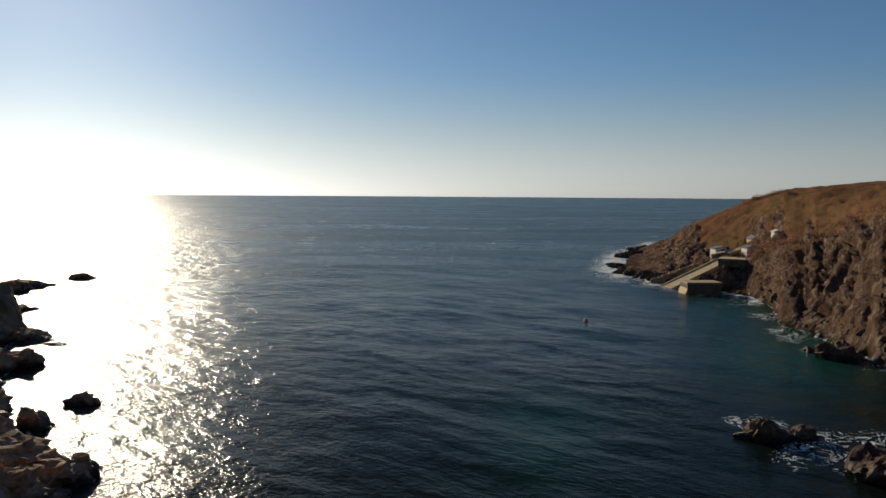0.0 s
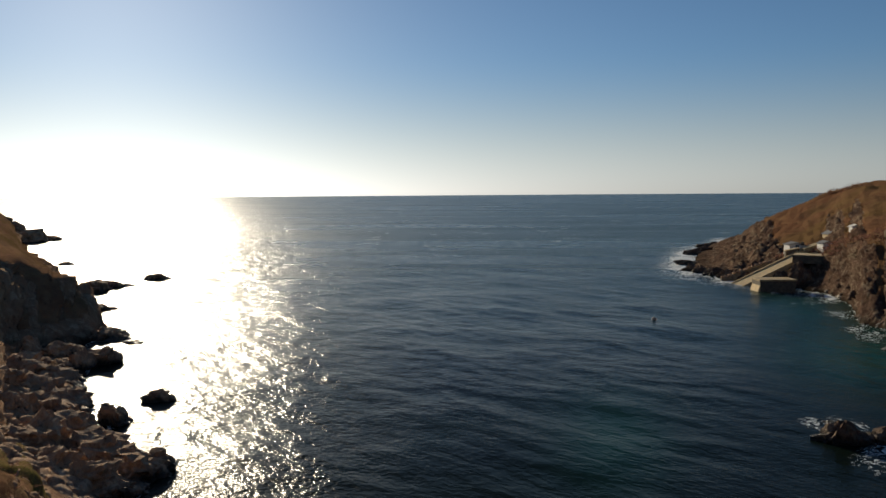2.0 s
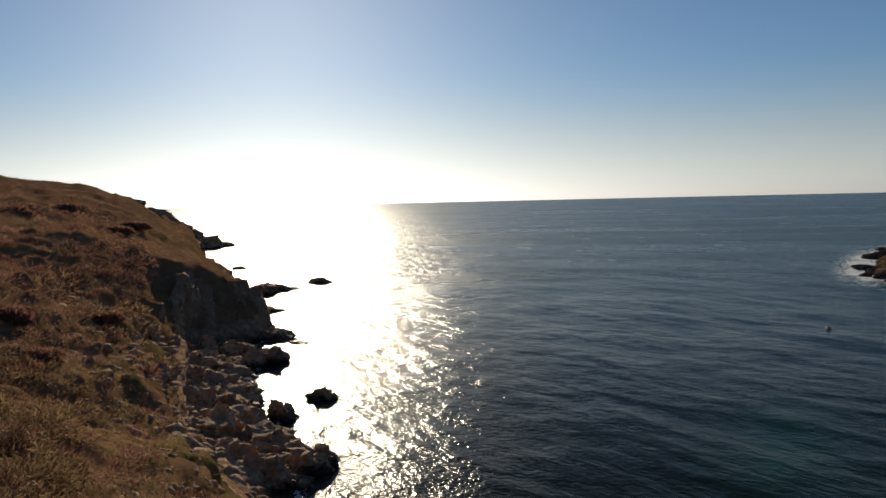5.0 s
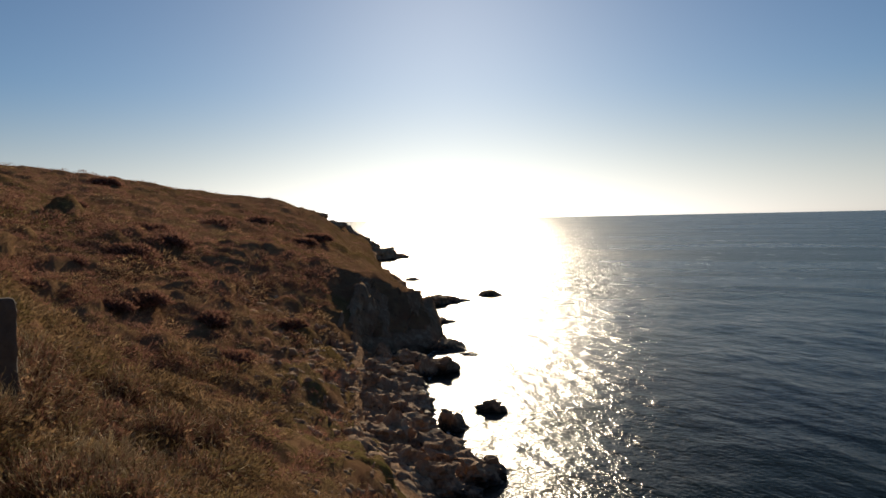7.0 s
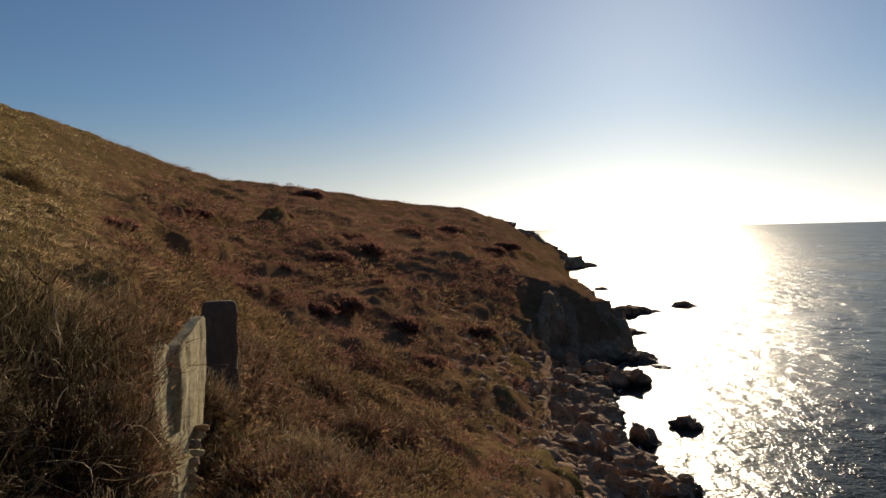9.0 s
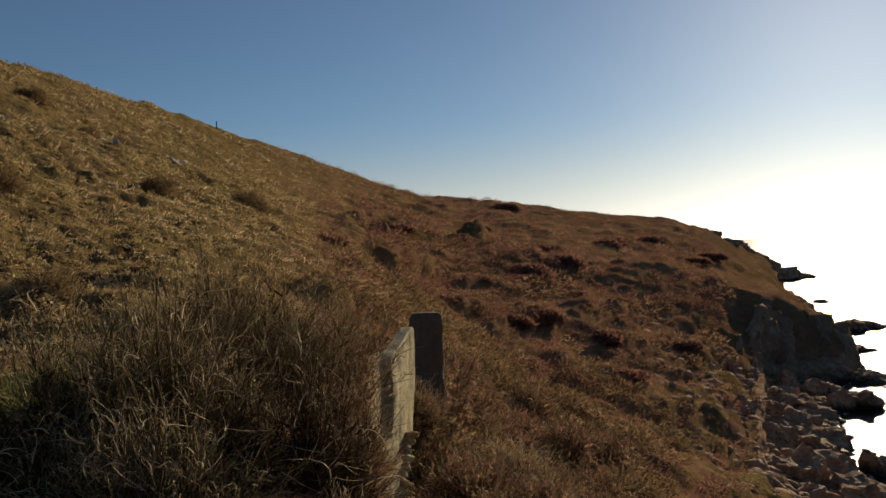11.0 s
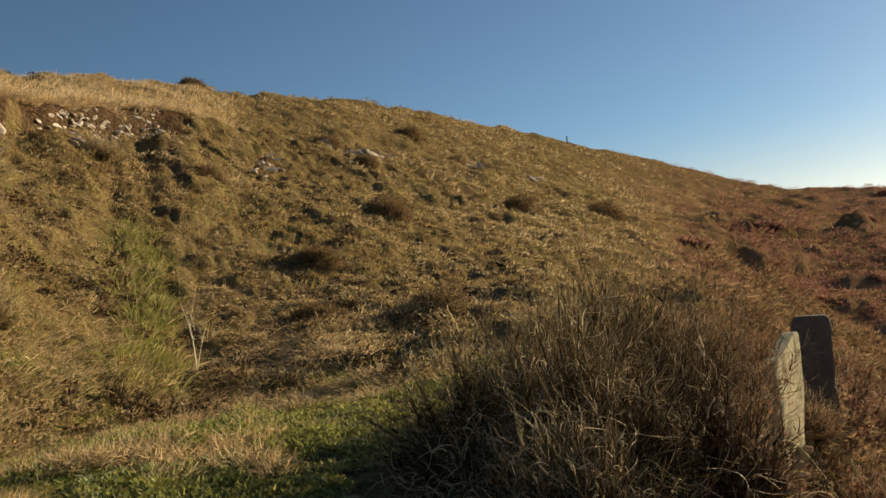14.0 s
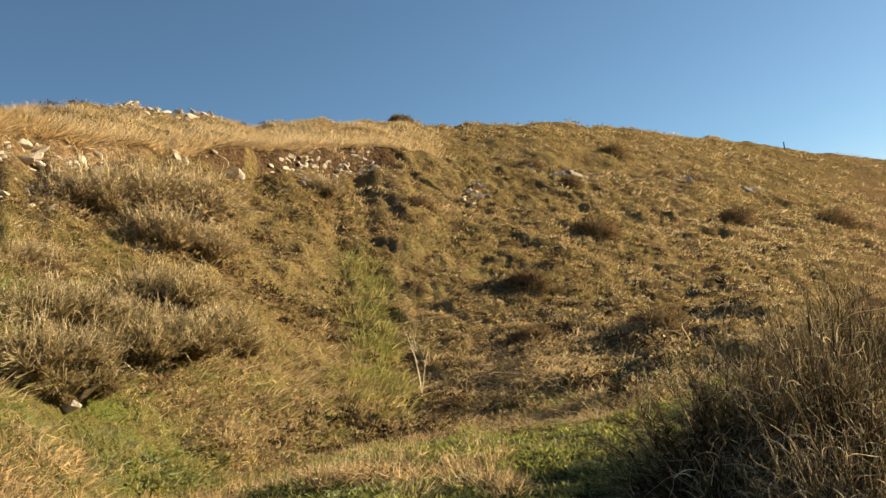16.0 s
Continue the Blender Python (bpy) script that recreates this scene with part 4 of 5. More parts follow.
sea_rock(-26.1, 110, 3.4, 3.0, 3.4, 31, "low brown rock at the foot of the cliffs")
sea_rock(-27.2, 109, 4.4, 3.2, 3.0, 32, "broad brown rock at the foot of the cliffs")
sea_rock(-18.7, 181.5, 5.0, 4.0, 5.0, 34, "dark rock wedged under the slipway", 0.2)
sea_rock(-19.6, 180.0, 4.6, 4.0, 7.5, 35, "dark rock face below the slipway head", 0.2)
sea_rock(-17.7, 183.0, 4.0, 3.0, 3.2, 36, "low dark rock under the slipway", 0.0)
sea_rock(-25.2, 113, 2.0, 2.0, 1.6, 33, "small rock off the foot of the cliffs")
for a, r, sx, sz, k in ((-13.0, 208, 5, 2.2, 71), (-13.7, 203, 5, 2.8, 72), (-14.5, 198, 5, 3.0, 73), (-15.4, 193, 5, 3.2, 74), (-12.7, 226, 6, 2.0, 75),
                        (-13.4, 262, 8, 3.0, 76), (-14.3, 290, 10, 4.2, 77), (-13.5, 296, 5, 1.8, 78), (-16.3, 188, 4, 3.0, 79)):
    sea_rock(a, r, sx, 4.0, sz, k, "low jagged dark rock off the headland point", 0.1)
sea_rock(32.1, 380, 17, 12, 9.5, 41, "low point of rock running out to sea", rz=8)
sea_rock(30.9, 390, 14, 8, 4.2, 40, "outer end of the low rocky point", rz=8)
sea_rock(29.7, 252, 4.5, 4, 1.8, 42, "flat rock off the headland")
sea_rock(29.0, 256, 2.0, 2, 1.0, 43, "small flat rock off the headland")
sea_rock(27.9, 182, 6.0, 8, 3.4, 44, "wave-cut ledge below the headland cliff")
sea_rock(26.8, 186, 5.0, 4, 2.4, 45, "outer end of a wave-cut ledge")
sea_rock(26.1, 188, 2.6, 2.4, 1.2, 51, "small rock at the end of the ledge")
sea_rock(27.9, 149, 4.0, 4, 2.4, 46, "low dark ledge below the headland cliff")
sea_rock(27.0, 151, 2.6, 2, 1.0, 52, "low rock beyond the dark ledge")
sea_rock(27.6, 120, 4.6, 5, 3.0, 47, "dark ledge reaching into the glitter", rz=12)
sea_rock(26.6, 118, 3.4, 3.4, 1.7, 53, "broken middle of a dark ledge", rz=40)
sea_rock(25.8, 114.5, 2.8, 2.2, 1.1, 48, "low outer end of a dark ledge", rz=10)
sea_rock(27.8, 103, 4.6, 4, 3.8, 49, "dark boulder at the mouth of the gully")
sea_rock(28.9, 101, 3.2, 3, 3.4, 50, "dark boulder in the gully mouth")

for a, r, sx, sz, z, k in ((36.3, 238, 5, 2.6, 21.6, 91), (35.3, 250, 7, 3.2, 18.4, 92), (34.5, 280, 8, 4.0, 15.8, 93), (33.6, 300, 9, 4.6, 12.6, 94), (32.9, 308, 8, 5.0, 9.8, 95)):
    ob = sea_rock(a, r, sx, 5.0, sz, k, "weathered granite outcrop stepping down the skyline of the point", z - 0.9, name="outcrop")
    ob["group"] = "outcrops on the point"

# heading, distance, width, depth, height, base, turn
NEAR_SHORE = [(25.2, 60.5, 4.4, 4.2, 3.6, 0.1, 10), (24.2, 61.5, 2.4, 2.6, 2.6, 0.0, 40),
    (26.8, 62.5, 4.4, 4.0, 4.0, 0.3, -15), (28.2, 64, 4.4, 4.2, 4.8, 0.8, 25),
    (27.4, 57, 3.4, 3.2, 2.8, 0.2, 60), (28.6, 57.5, 3.0, 2.8, 3.4, 1.0, 5),
    (25.6, 56.5, 2.2, 2.0, 1.6, 0.0, 33), (31.5, 66, 4.2, 4.0, 4.6, 1.2, 70),
    (30.6, 59, 3.2, 3.0, 3.2, 2.0, 15), (30, 72, 4.8, 4.6, 4.6, 0.6, 48)]
MID_SHORE = [(31.3, 76, 4.6, 5.0, 5.0, 0.9, 12), (32.7, 74, 3.8, 4.0, 4.4, 1.6, 80),
    (30.3, 82, 4.4, 4.4, 4.6, 0.5, 31), (31.9, 85, 5.4, 5.0, 5.4, 0.9, 55),
    (33.5, 84, 4.2, 4.4, 4.4, 1.6, 20), (30.9, 92, 4.6, 4.6, 4.4, 0.5, 66),
    (32.6, 95, 5.2, 5.0, 4.8, 1.0, 9), (32.6, 93, 4.6, 4.6, 4.8, 1.8, 37),
    (33.6, 83, 3.6, 3.4, 4.0, 3.0, 51), (33, 72, 3.0, 3.0, 3.2, 2.8, 14)]
FAR_SHORE = [(34.6, 92, 4.0, 4.0, 4.8, 3.2, 73), (32.2, 64, 2.8, 2.8, 2.6, 2.6, 44),
    (30, 108, 4.6, 4.0, 4.6, 0.3, 18), (32, 109, 4.0, 4.0, 4.4, 0.8, 62),
    (33.8, 107, 3.8, 4.0, 4.4, 1.2, 27), (35.2, 104, 4.4, 4.0, 6.0, 3.0, 85),
    (34.9, 78, 2.8, 2.6, 3.4, 3.8, 11), (27.7, 66.5, 2.6, 2.4, 1.6, -0.1, 50),
    (35.6, 96, 3.4, 3.0, 6.2, 3.6, 40), (33.1, 66.5, 2.6, 2.6, 3.0, 2.0, 77)]
for k, (a, r, sx, sy, sz, z, rz) in enumerate(NEAR_SHORE + MID_SHORE + FAR_SHORE):
    ob = sea_rock(a, r, sx * 1.1, sy * 1.1, sz * 0.68, 60 + k, "dark weathered granite boulder on the rocky shore", z, rz, "boulder")
    ob["group"] = "boulders on the shore"

rng = np.random.default_rng(77)
pebble = [rock_mesh("rubble_piece", 1, 1, 0.9, 200 + k, ROCK, 2, 12, 0.12, -0.4) for k in range(4)]
shapes = []
for me in pebble:
    v = np.empty(len(me.vertices) * 3, np.float32)
    me.vertices.foreach_get("co", v)
    f = np.empty(len(me.polygons) * 3, np.int32)
    me.polygons.foreach_get("vertices", f)
    shapes.append((v.reshape(-1, 3).astype(float), f.reshape(-1, 3)))


def rubble(name, az, r, size, label, sink=0.2, mat=ROCK):
    z = land_z(az, r)
    sets = []
    for a, d, q, h in zip(az, r, size, z):
        if h < 0.1:
            continue
        v, f = shapes[rng.integers(0, 4)]
        t = rng.uniform(0, 6.28)
        m = np.array(((math.cos(t), -math.sin(t), 0), (math.sin(t), math.cos(t), 0), (0, 0, 1)))
        sets.append(((v * np.array((1, rng.uniform(0.6, 1), rng.uniform(0.5, 1)))) @ m.T * q + np.array(polar(a, d, h - sink * q)), f))
    V, F = join(*sets)
    ob = new(name, tri_mesh(name, V, F, mat))
    return tagged(ob, label, "rocks", kind="stuff")


rubble("shore_rubble", rng.uniform(28.2, 34.2, 750), rng.uniform(50, 116, 750), rng.uniform(0.4, 1.7, 750) ** 1.3, "broken granite blocks along the shore")
sa = 31.0 + 11.0 * rng.random(1700) ** 1.5
sr = 20 * 5.0 ** rng.random(1700)
rubble("slope_stones", sa, sr, rng.uniform(0.35, 1.0, 1700) ** 2 * (0.22 + 0.017 * sr), "half-buried stones on the grassy slope")
ra = rng.uniform(-31, -13.4, 170)
rk = profile(ra)
rubble("cove_rubble", ra, rk[:, 5, 0] + rng.uniform(2, 7, 170), rng.uniform(0.7, 2.2, 170), "broken granite at the foot of the cove cliffs", 0.4, COVEROCK)


# ---- slipway, pier and huts across the cove ----
def along(az0, r0, az1, r1):
    a, b = polar(az0, r0), polar(az1, r1)
    d = b - a
    return a, d.length, math.degrees(math.atan2(d.y, d.x))


def slipway():
    a, run, rz = along(-19.9, 188.0, -15.55, 179.0)
    s = thing("slipway", Matrix.Translation(a) @ Matrix.Rotation(radians(rz), 4, "Z"),
              "steep pale concrete boat slipway running down into the sea", "slipway")
    top = 6.3
    part("ramp", prism(bmesh.new(), [(-1.5, top), (0, top), (run, -0.5), (run, -1.6), (0, top - 1.1), (-1.5, top - 1.1)], 4.4, (0, -2.2, 0)), CONCRETE, s)
    for y in (-2.45, 2.15):
        part("kerb", prism(bmesh.new(), [(-1.5, top + 0.35), (0, top + 0.35), (run - 1.2, 0.2), (run - 1.2, -0.7), (0, top - 0.5), (-1.5, top - 0.5)], 0.3, (0, y, 0)), CONCRETE, s)


def pier():
    a, run, rz = along(-18.95, 174.5, -16.8, 172.0)
    s = thing("pier", Matrix.Translation(a) @ Matrix.Rotation(radians(rz), 4, "Z"), "blocky stone and concrete quay beside the slipway", "quay")
    part("quay_wall", box_bm(run, 4.5, 3.3, (run / 2, 2.0, -1.2), bevel=0.08), MASONRY, s)
    part("deck", box_bm(run + 0.3, 4.8, 0.35, (run / 2, 2.0, 2.1), bevel=0.05), CONCRETE, s, "pale concrete deck")
    part("buttress", prism(bmesh.new(), [(run - 0.3, 2.1), (run + 0.9, -1.2), (run - 0.3, -1.2)], 4.2, (0, 0, 0)), CONCRETE, s)


def outer_wall():
    a, run, rz = along(-17.6, 190.0, -14.75, 187.5)
    s = thing("sea_wall", Matrix.Translation(a) @ Matrix.Rotation(radians(rz), 4, "Z"), "rough low stone wall sloping to the water", "wall")
    part("wall_core", prism(bmesh.new(), [(0, 4.2), (run, 0.5), (run, -1.5), (0, -1.5)], 1.0), MASONRY, s)
    n = 12
    for k in range(n):
        u = (k + 0.5) / n
        ob = part("coping_stone", rock_mesh("coping_stone", run / n * 1.1, 1.3, 0.7, 300 + k, ROCK, 2, 12), ROCK, s)
        ob.location = (u * run, 0.5, 4.2 - 3.7 * u)


def hut(az, r, z, wide, deep, high, roof, wall_mat, roof_mat, label, rz=0.0, door_x=0.0, window=True, name="hut"):
    s = thing(name, Matrix.Translation(polar(az, r, z)) @ Matrix.Rotation(radians(az + rz), 4, "Z"), label, "hut", "huts by the slipway")
    part("wall", prism(bmesh.new(), [(-wide / 2, -1.2), (wide / 2, -1.2), (wide / 2, high), (0, high + roof), (-wide / 2, high)], deep, (0, -deep / 2, 0)), wall_mat, s)
    for k in (-1, 1):
        l = math.hypot(wide / 2, roof) + 0.25
        ob = part("roof_slope", box_bm(l, deep + 0.4, 0.10), roof_mat, s, "grey slate roof slope")
        ob.matrix_basis = Matrix.Translation((k * wide / 4 + k * 0.08, 0, high + roof / 2 - 0.02)) @ Matrix.Rotation(k * math.atan2(roof, wide / 2), 4, "Y")
    d = part("door", box_bm(0.8, 0.08, min(1.8, high - 0.05), (door_x, -deep / 2 - 0.05, 0.0), bevel=0.01), PAINT, s, "dark painted plank door")
    part("handle", box_bm(0.06, 0.05, 0.14, (door_x + 0.3, -deep / 2 - 0.11, 0.95)), WOOD, d)
    if window:
        w = part("window", box_bm(0.7, 0.05, 0.7, (door_x + (1.15 if door_x < 0.3 else -1.15), -deep / 2 - 0.03, 0.95)), GLASS, s, "small dark window")
        part("frame", box_bm(0.84, 0.06, 0.08, (door_x + (1.15 if door_x < 0.3 else -1.15), -deep / 2 - 0.04, 0.87)), WOOD, w)
    return s


slipway()
pier()
outer_wall()
hut(-19.3, 195.0, 6.8, 3.4, 3.0, 1.0, 0.5, WHITEWASH, SLATE, "small pale gabled fishing hut with grey slate roof", rz=24)
hut(-21.15, 189.5, 6.3, 2.3, 2.8, 2.2, 0.5, WHITEWASH, SLATE, "pale rendered hut beside the slipway head", rz=26, window=False)
hut(-21.45, 198.0, 8.6, 2.4, 3.4, 1.5, 0.7, CONCRETE, SLATE, "upper grey stone hut on the cliff path", rz=22, window=False)
# roof coloured white in place of the sun's glint off it
hut(-22.85, 186.0, float(land_z(-22.85, 184.5)[0]) - 0.1, 2.0, 1.6, 0.9, 0.35, WHITEWASH, WHITEWASH, "tiny white hut on the cliff edge, roof whitened for a sun glint", rz=26, window=False)


def terrace(az0, r0, az1, r1, z0, z1, thick, tall, label, mat):
    a, run, rz = along(az0, r0, az1, r1)
    s = thing("terrace_wall", Matrix.Translation(a) @ Matrix.Rotation(radians(rz), 4, "Z"), label, "wall", "walls by the slipway")
    part("wall_body", prism(bmesh.new(), [(0, z0), (run, z1), (run, z1 - tall), (0, z0 - tall)], thick), mat, s)
    part("coping", prism(bmesh.new(), [(-0.1, z0 + 0.18), (run + 0.1, z1 + 0.18), (run + 0.1, z1), (-0.1, z0)], thick + 0.2, (0, -0.1, 0)), CONCRETE, s, "pale concrete coping")


terrace(-21.8, 186.5, -19.5, 187.5, 6.3, 6.3, 6.0, 1.6, "stone-faced yard with pale concrete top at the slipway head", MASONRY)
terrace(-21.3, 196.0, -19.6, 192.0, 8.9, 7.0, 1.8, 3.0, "sloping concrete ramp between the huts", CONCRETE)
terrace(-19.5, 191.5, -18.7, 190.5, 7.2, 6.6, 1.0, 3.0, "stone retaining wall below the hut", MASONRY)
terrace(-22.8, 194.5, -21.5, 195.5, 10.1, 9.4, 0.5, 1.2, "low white-capped wall along the cliff path", MASONRY)


def buoy():
    s = thing("buoy", Matrix.Translation(polar(-10.5, 128.0, 0.0)), "small pale mooring buoy floating in the cove", "buoy")
    bm = bmesh.new()
    bmesh.ops.create_uvsphere(bm, u_segments=16, v_segments=10, radius=0.36)
    part("float", bm, BUOY, s)
    bm = bmesh.new()
    bmesh.ops.create_cone(bm, cap_ends=True, segments=10, radius1=0.05, radius2=0.04, depth=0.5, matrix=Matrix.Translation((0, 0, 0.45)))
    part("mast", bm, WOOD, s)


buoy()


# ---- slabs and standing stone at the edge of the terrace ----
def split_slab(name, left, right, top, depth, seed, mat, parent, skew=0.0, rise=0.0, base=0.0):
    """A split stone block: left and right edges as (height, x), running back along skew, with flaked faces and upright grain."""
    bm = box_bm(2.0, 2.0, 2.0, (0, 0, -1))
    bmesh.ops.subdivide_edges(bm, edges=bm.edges, cuts=19, use_grid_fill=True)
    bmesh.ops.triangulate(bm, faces=bm.faces)
    q = np.array([v.co for v in bm.verts])
    q = q * np.minimum(1.0, (np.abs(q) ** 18).sum(1) ** (-1 / 18))[:, None]
    z = base + (top - base) * (q[:, 2] + 1) / 2
    x0, x1 = np.interp(z, *zip(*left)), np.interp(z, *zip(*right))
    y = (q[:, 1] + 1) / 2 * depth
    P = np.stack([x0 + (x1 - x0) * (q[:, 0] + 1) / 2, y, z], 1)
    tall = P * np.array((1, 1, 0.25)) + seed * 5.7
    grain = 0.022 * fbm(tall, 0.22, 2, seed + 3, True) + 0.06 * fbm(P + seed * 3.1, 0.8, 2, seed) + 0.022 * np.round(1.7 * fbm(tall + 7, 0.7, 2, seed + 9))
    P[:, 0] += grain * np.sign(q[:, 0]) * np.abs(q[:, 0]) + skew * y
    P[:, 1] += grain * q[:, 1]
    P[:, 2] += (rise * y + 0.04 * fbm(P * np.array((1, 1, 0)) + seed, 1.0, 2, seed + 5)) * (q[:, 2] + 1) / 2
    for v, w in zip(bm.verts, P):
        v.co = w
    return part(name, bm, mat, parent)


def slab_wall():
    root = polar(59.5, 18.0, 14.0)
    s = thing("stone_wall", Matrix.Translation(root) @ Matrix.Rotation(radians(59.5), 4, "Z"),
              "ruined wall end of pale lichened granite slabs", "wall")
    split_slab("stone_slab", [(0, -0.3), (3.6, 0.05)], [(0, 0.12), (0.7, 0.20), (1.7, 0.34), (2.6, 0.40), (3.6, 0.40)], 3.60, 2.2, 1, LICHEN, s, 0.27, 0.22)
    split_slab("stone_slab", [(0, -0.75), (3.7, -0.65)], [(0, -0.16), (1.8, -0.16), (2.9, -0.14), (3.7, -0.20)], 3.68, 1.3, 2, LICHEN, s, 0.27, 0.05).location.y = -1.25
    split_slab("stone_slab", [(0, -0.4), (2, -0.25)], [(0, 0.10), (0.9, 0.16), (1.8, 0.12)], 1.75, 1.3, 4, LICHEN, s, 0.27, 0.1).location.y = -0.75
    for k in range(9):
        ob = part("wall_stone", rock_mesh("wall_stone", 0.30, 0.26, 0.20, 340 + k, LICHEN if k % 2 else ROCK, 2, 12), LICHEN, s)
        ob.location = (0.40 + 0.07 * (k % 3) + 0.035 * k, 0.30 + 0.10 * (k % 2) + 0.1 * k, 0.25 + 0.165 * k)


def standing_stone():
    root = polar(56.2, 24.0, 15.0)
    s = thing("standing_stone", Matrix.Translation(root) @ Matrix.Rotation(radians(56.2), 4, "Z"),
              "dark upright slab of stone behind the ruined wall", "stone")
    split_slab("stone_slab", [(0, -0.46), (2.1, -0.44), (2.95, -0.36), (3.2, -0.20)], [(0, 0.68), (0.95, 0.60), (2.3, 0.62), (2.98, 0.58), (3.2, 0.46)], 3.08, 0.4, 5, DARKSTONE, s)


slab_wall()
standing_stone()


# ---- the bushes on the terrace edge ----
def bush(az, r, z, meshes, label, name="bush", rz=0.0, s=1.0, group=""):
    ob = thing(name, Matrix.Translation(polar(az, r, z)) @ Matrix.Rotation(radians(rz), 4, "Z") @ Matrix.Scale(s, 4), label, "bush", group)
    part("stem_tangle", meshes[0], TWIG, ob)
    part("foliage", meshes[1], SHRUB, ob)
    return ob


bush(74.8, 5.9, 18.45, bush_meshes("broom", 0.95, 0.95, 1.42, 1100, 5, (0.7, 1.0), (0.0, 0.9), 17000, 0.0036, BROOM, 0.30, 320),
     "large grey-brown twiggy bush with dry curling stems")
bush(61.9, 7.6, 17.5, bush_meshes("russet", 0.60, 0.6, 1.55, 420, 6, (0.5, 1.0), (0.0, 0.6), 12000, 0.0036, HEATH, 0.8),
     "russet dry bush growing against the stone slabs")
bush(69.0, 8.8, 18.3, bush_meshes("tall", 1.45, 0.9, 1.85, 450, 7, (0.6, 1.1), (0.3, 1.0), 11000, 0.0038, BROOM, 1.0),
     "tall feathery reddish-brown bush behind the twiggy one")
bush(66.6, 8.3, 18.2, bush_meshes("brown", 0.9, 0.7, 1.5, 420, 15, (0.7, 1.1), (0.0, 0.8), 12000, 0.0036, SHADELEAF, 0.8),
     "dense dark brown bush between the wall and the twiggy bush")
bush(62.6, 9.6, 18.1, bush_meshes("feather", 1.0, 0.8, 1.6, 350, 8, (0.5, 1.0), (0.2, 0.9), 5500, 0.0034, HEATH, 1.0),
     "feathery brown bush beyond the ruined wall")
# leaves coloured dark to stand for the shadowed hollow beside the slabs
bush(65.0, 5.4, 18.0, bush_meshes("dark", 0.60, 0.50, 1.50, 420, 10, (1.0, 1.4), (0.6, 1.0), 26000, 0.0040, SHADELEAF, 0.5, 110),
     "sprawling bush coloured dark as a shaded hollow, with pale curled tips, in front of the slabs")
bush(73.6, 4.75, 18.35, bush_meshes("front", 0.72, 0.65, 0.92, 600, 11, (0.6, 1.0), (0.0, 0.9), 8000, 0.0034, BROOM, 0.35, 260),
     "lower lobe of olive twigs with curling tips coloured pale for rim light")
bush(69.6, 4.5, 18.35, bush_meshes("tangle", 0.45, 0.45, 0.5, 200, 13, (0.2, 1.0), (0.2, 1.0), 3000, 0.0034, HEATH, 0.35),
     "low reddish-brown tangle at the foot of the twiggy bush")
bush(56.3, 22.3, 15.0, bush_meshes("stonefoot", 1.0, 0.9, 1.45, 420, 14, (0.2, 0.8), (0.1, 0.8), 8000, 0.007, HEATH, 0.35),
     "dry tuft at the foot of the dark standing stone")
bush(51.2, 23.0, float(land_z(51.2, 23.0)[0]) - 0.1, bush_meshes("low", 1.7, 1.5, 1.5, 520, 9, (0.0, 0.35), (0.0, 0.4), 8000, 0.009, HEATH, 0.35, 220),
     "low dry bush with pale dead stems below the wall")
bush(60.6, 5.0, 18.1, bush_meshes("edge", 0.45, 0.5, 0.5, 200, 12, (0.0, 0.7), (0.1, 0.9), 3000, 0.0034, HEATH, 0.35),
     "small dry clump at the lower end of the ruined wall")

# ---- shrubs over the hillside and the headland ----
KINDS = [bush_meshes("wiry_clump", 1.0, 1.0, 1.0, 250, 20, (0.05, 0.6), (0.0, 0.7), 8000, 0.0068, SHRUB, 0.55, 60, 2),
         bush_meshes("olive_shrub", 1.0, 1.0, 1.0, 250, 21, (0.1, 0.65), (0.0, 0.8), 9000, 0.0064, WIRY, 0.75, 30, 2),
         dome_meshes("heather", 1.0, 1.15, 1900, 22, (0.3, 1.0), HEATHER, 0.26, 0.034),
         dome_meshes("bracken_mound", 1.15, 0.55, 1700, 23, (0.0, 0.9), HEATH, 0.24, 0.078),
         bush_meshes("bracken_tuft", 1.0, 1.0, 1.15, 120, 24, (0.35, 1.0), (0.25, 0.85), 5200, 0.0080, HEATH, 0.7, 26, 2)]


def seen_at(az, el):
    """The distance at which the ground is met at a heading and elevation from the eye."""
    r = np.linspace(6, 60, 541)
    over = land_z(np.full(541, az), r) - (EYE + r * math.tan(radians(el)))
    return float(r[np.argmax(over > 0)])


def shrub(az, r, size, kind, label, sink=0.1):
    ob = thing("shrub", spot(az, r, sink, az * 7, size), label, "shrub", "shrubs on the slopes")
    part("stem_tangle", KINDS[kind][0], TWIG, ob)
    part("foliage", KINDS[kind][1], SHRUB, ob)


for a, r, s in ((74, 43.1, 1.41), (83.8, 28.8, 1.11), (68.3, 54.4, 1.78), (89, 19.8, 0.64), (89.4, 15.7, 0.52), (80.6, 16.4, 0.8), (96.3, 25, 0.61), (81.5, 56.2, 1.14),
                (78.4, 55.2, 0.98), (84.9, 37.1, 0.71), (89.5, 20.1, 0.48), (87.6, 40.5, 0.84), (96.5, 42.4, 0.76)):
    shrub(a, r, s, 2, "dark round heather shrub on the dry grass slope", 0.5 * s)
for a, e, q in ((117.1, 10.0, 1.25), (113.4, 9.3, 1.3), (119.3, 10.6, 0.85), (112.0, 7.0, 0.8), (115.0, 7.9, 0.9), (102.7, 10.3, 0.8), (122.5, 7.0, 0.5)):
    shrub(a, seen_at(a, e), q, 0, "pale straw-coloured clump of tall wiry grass")
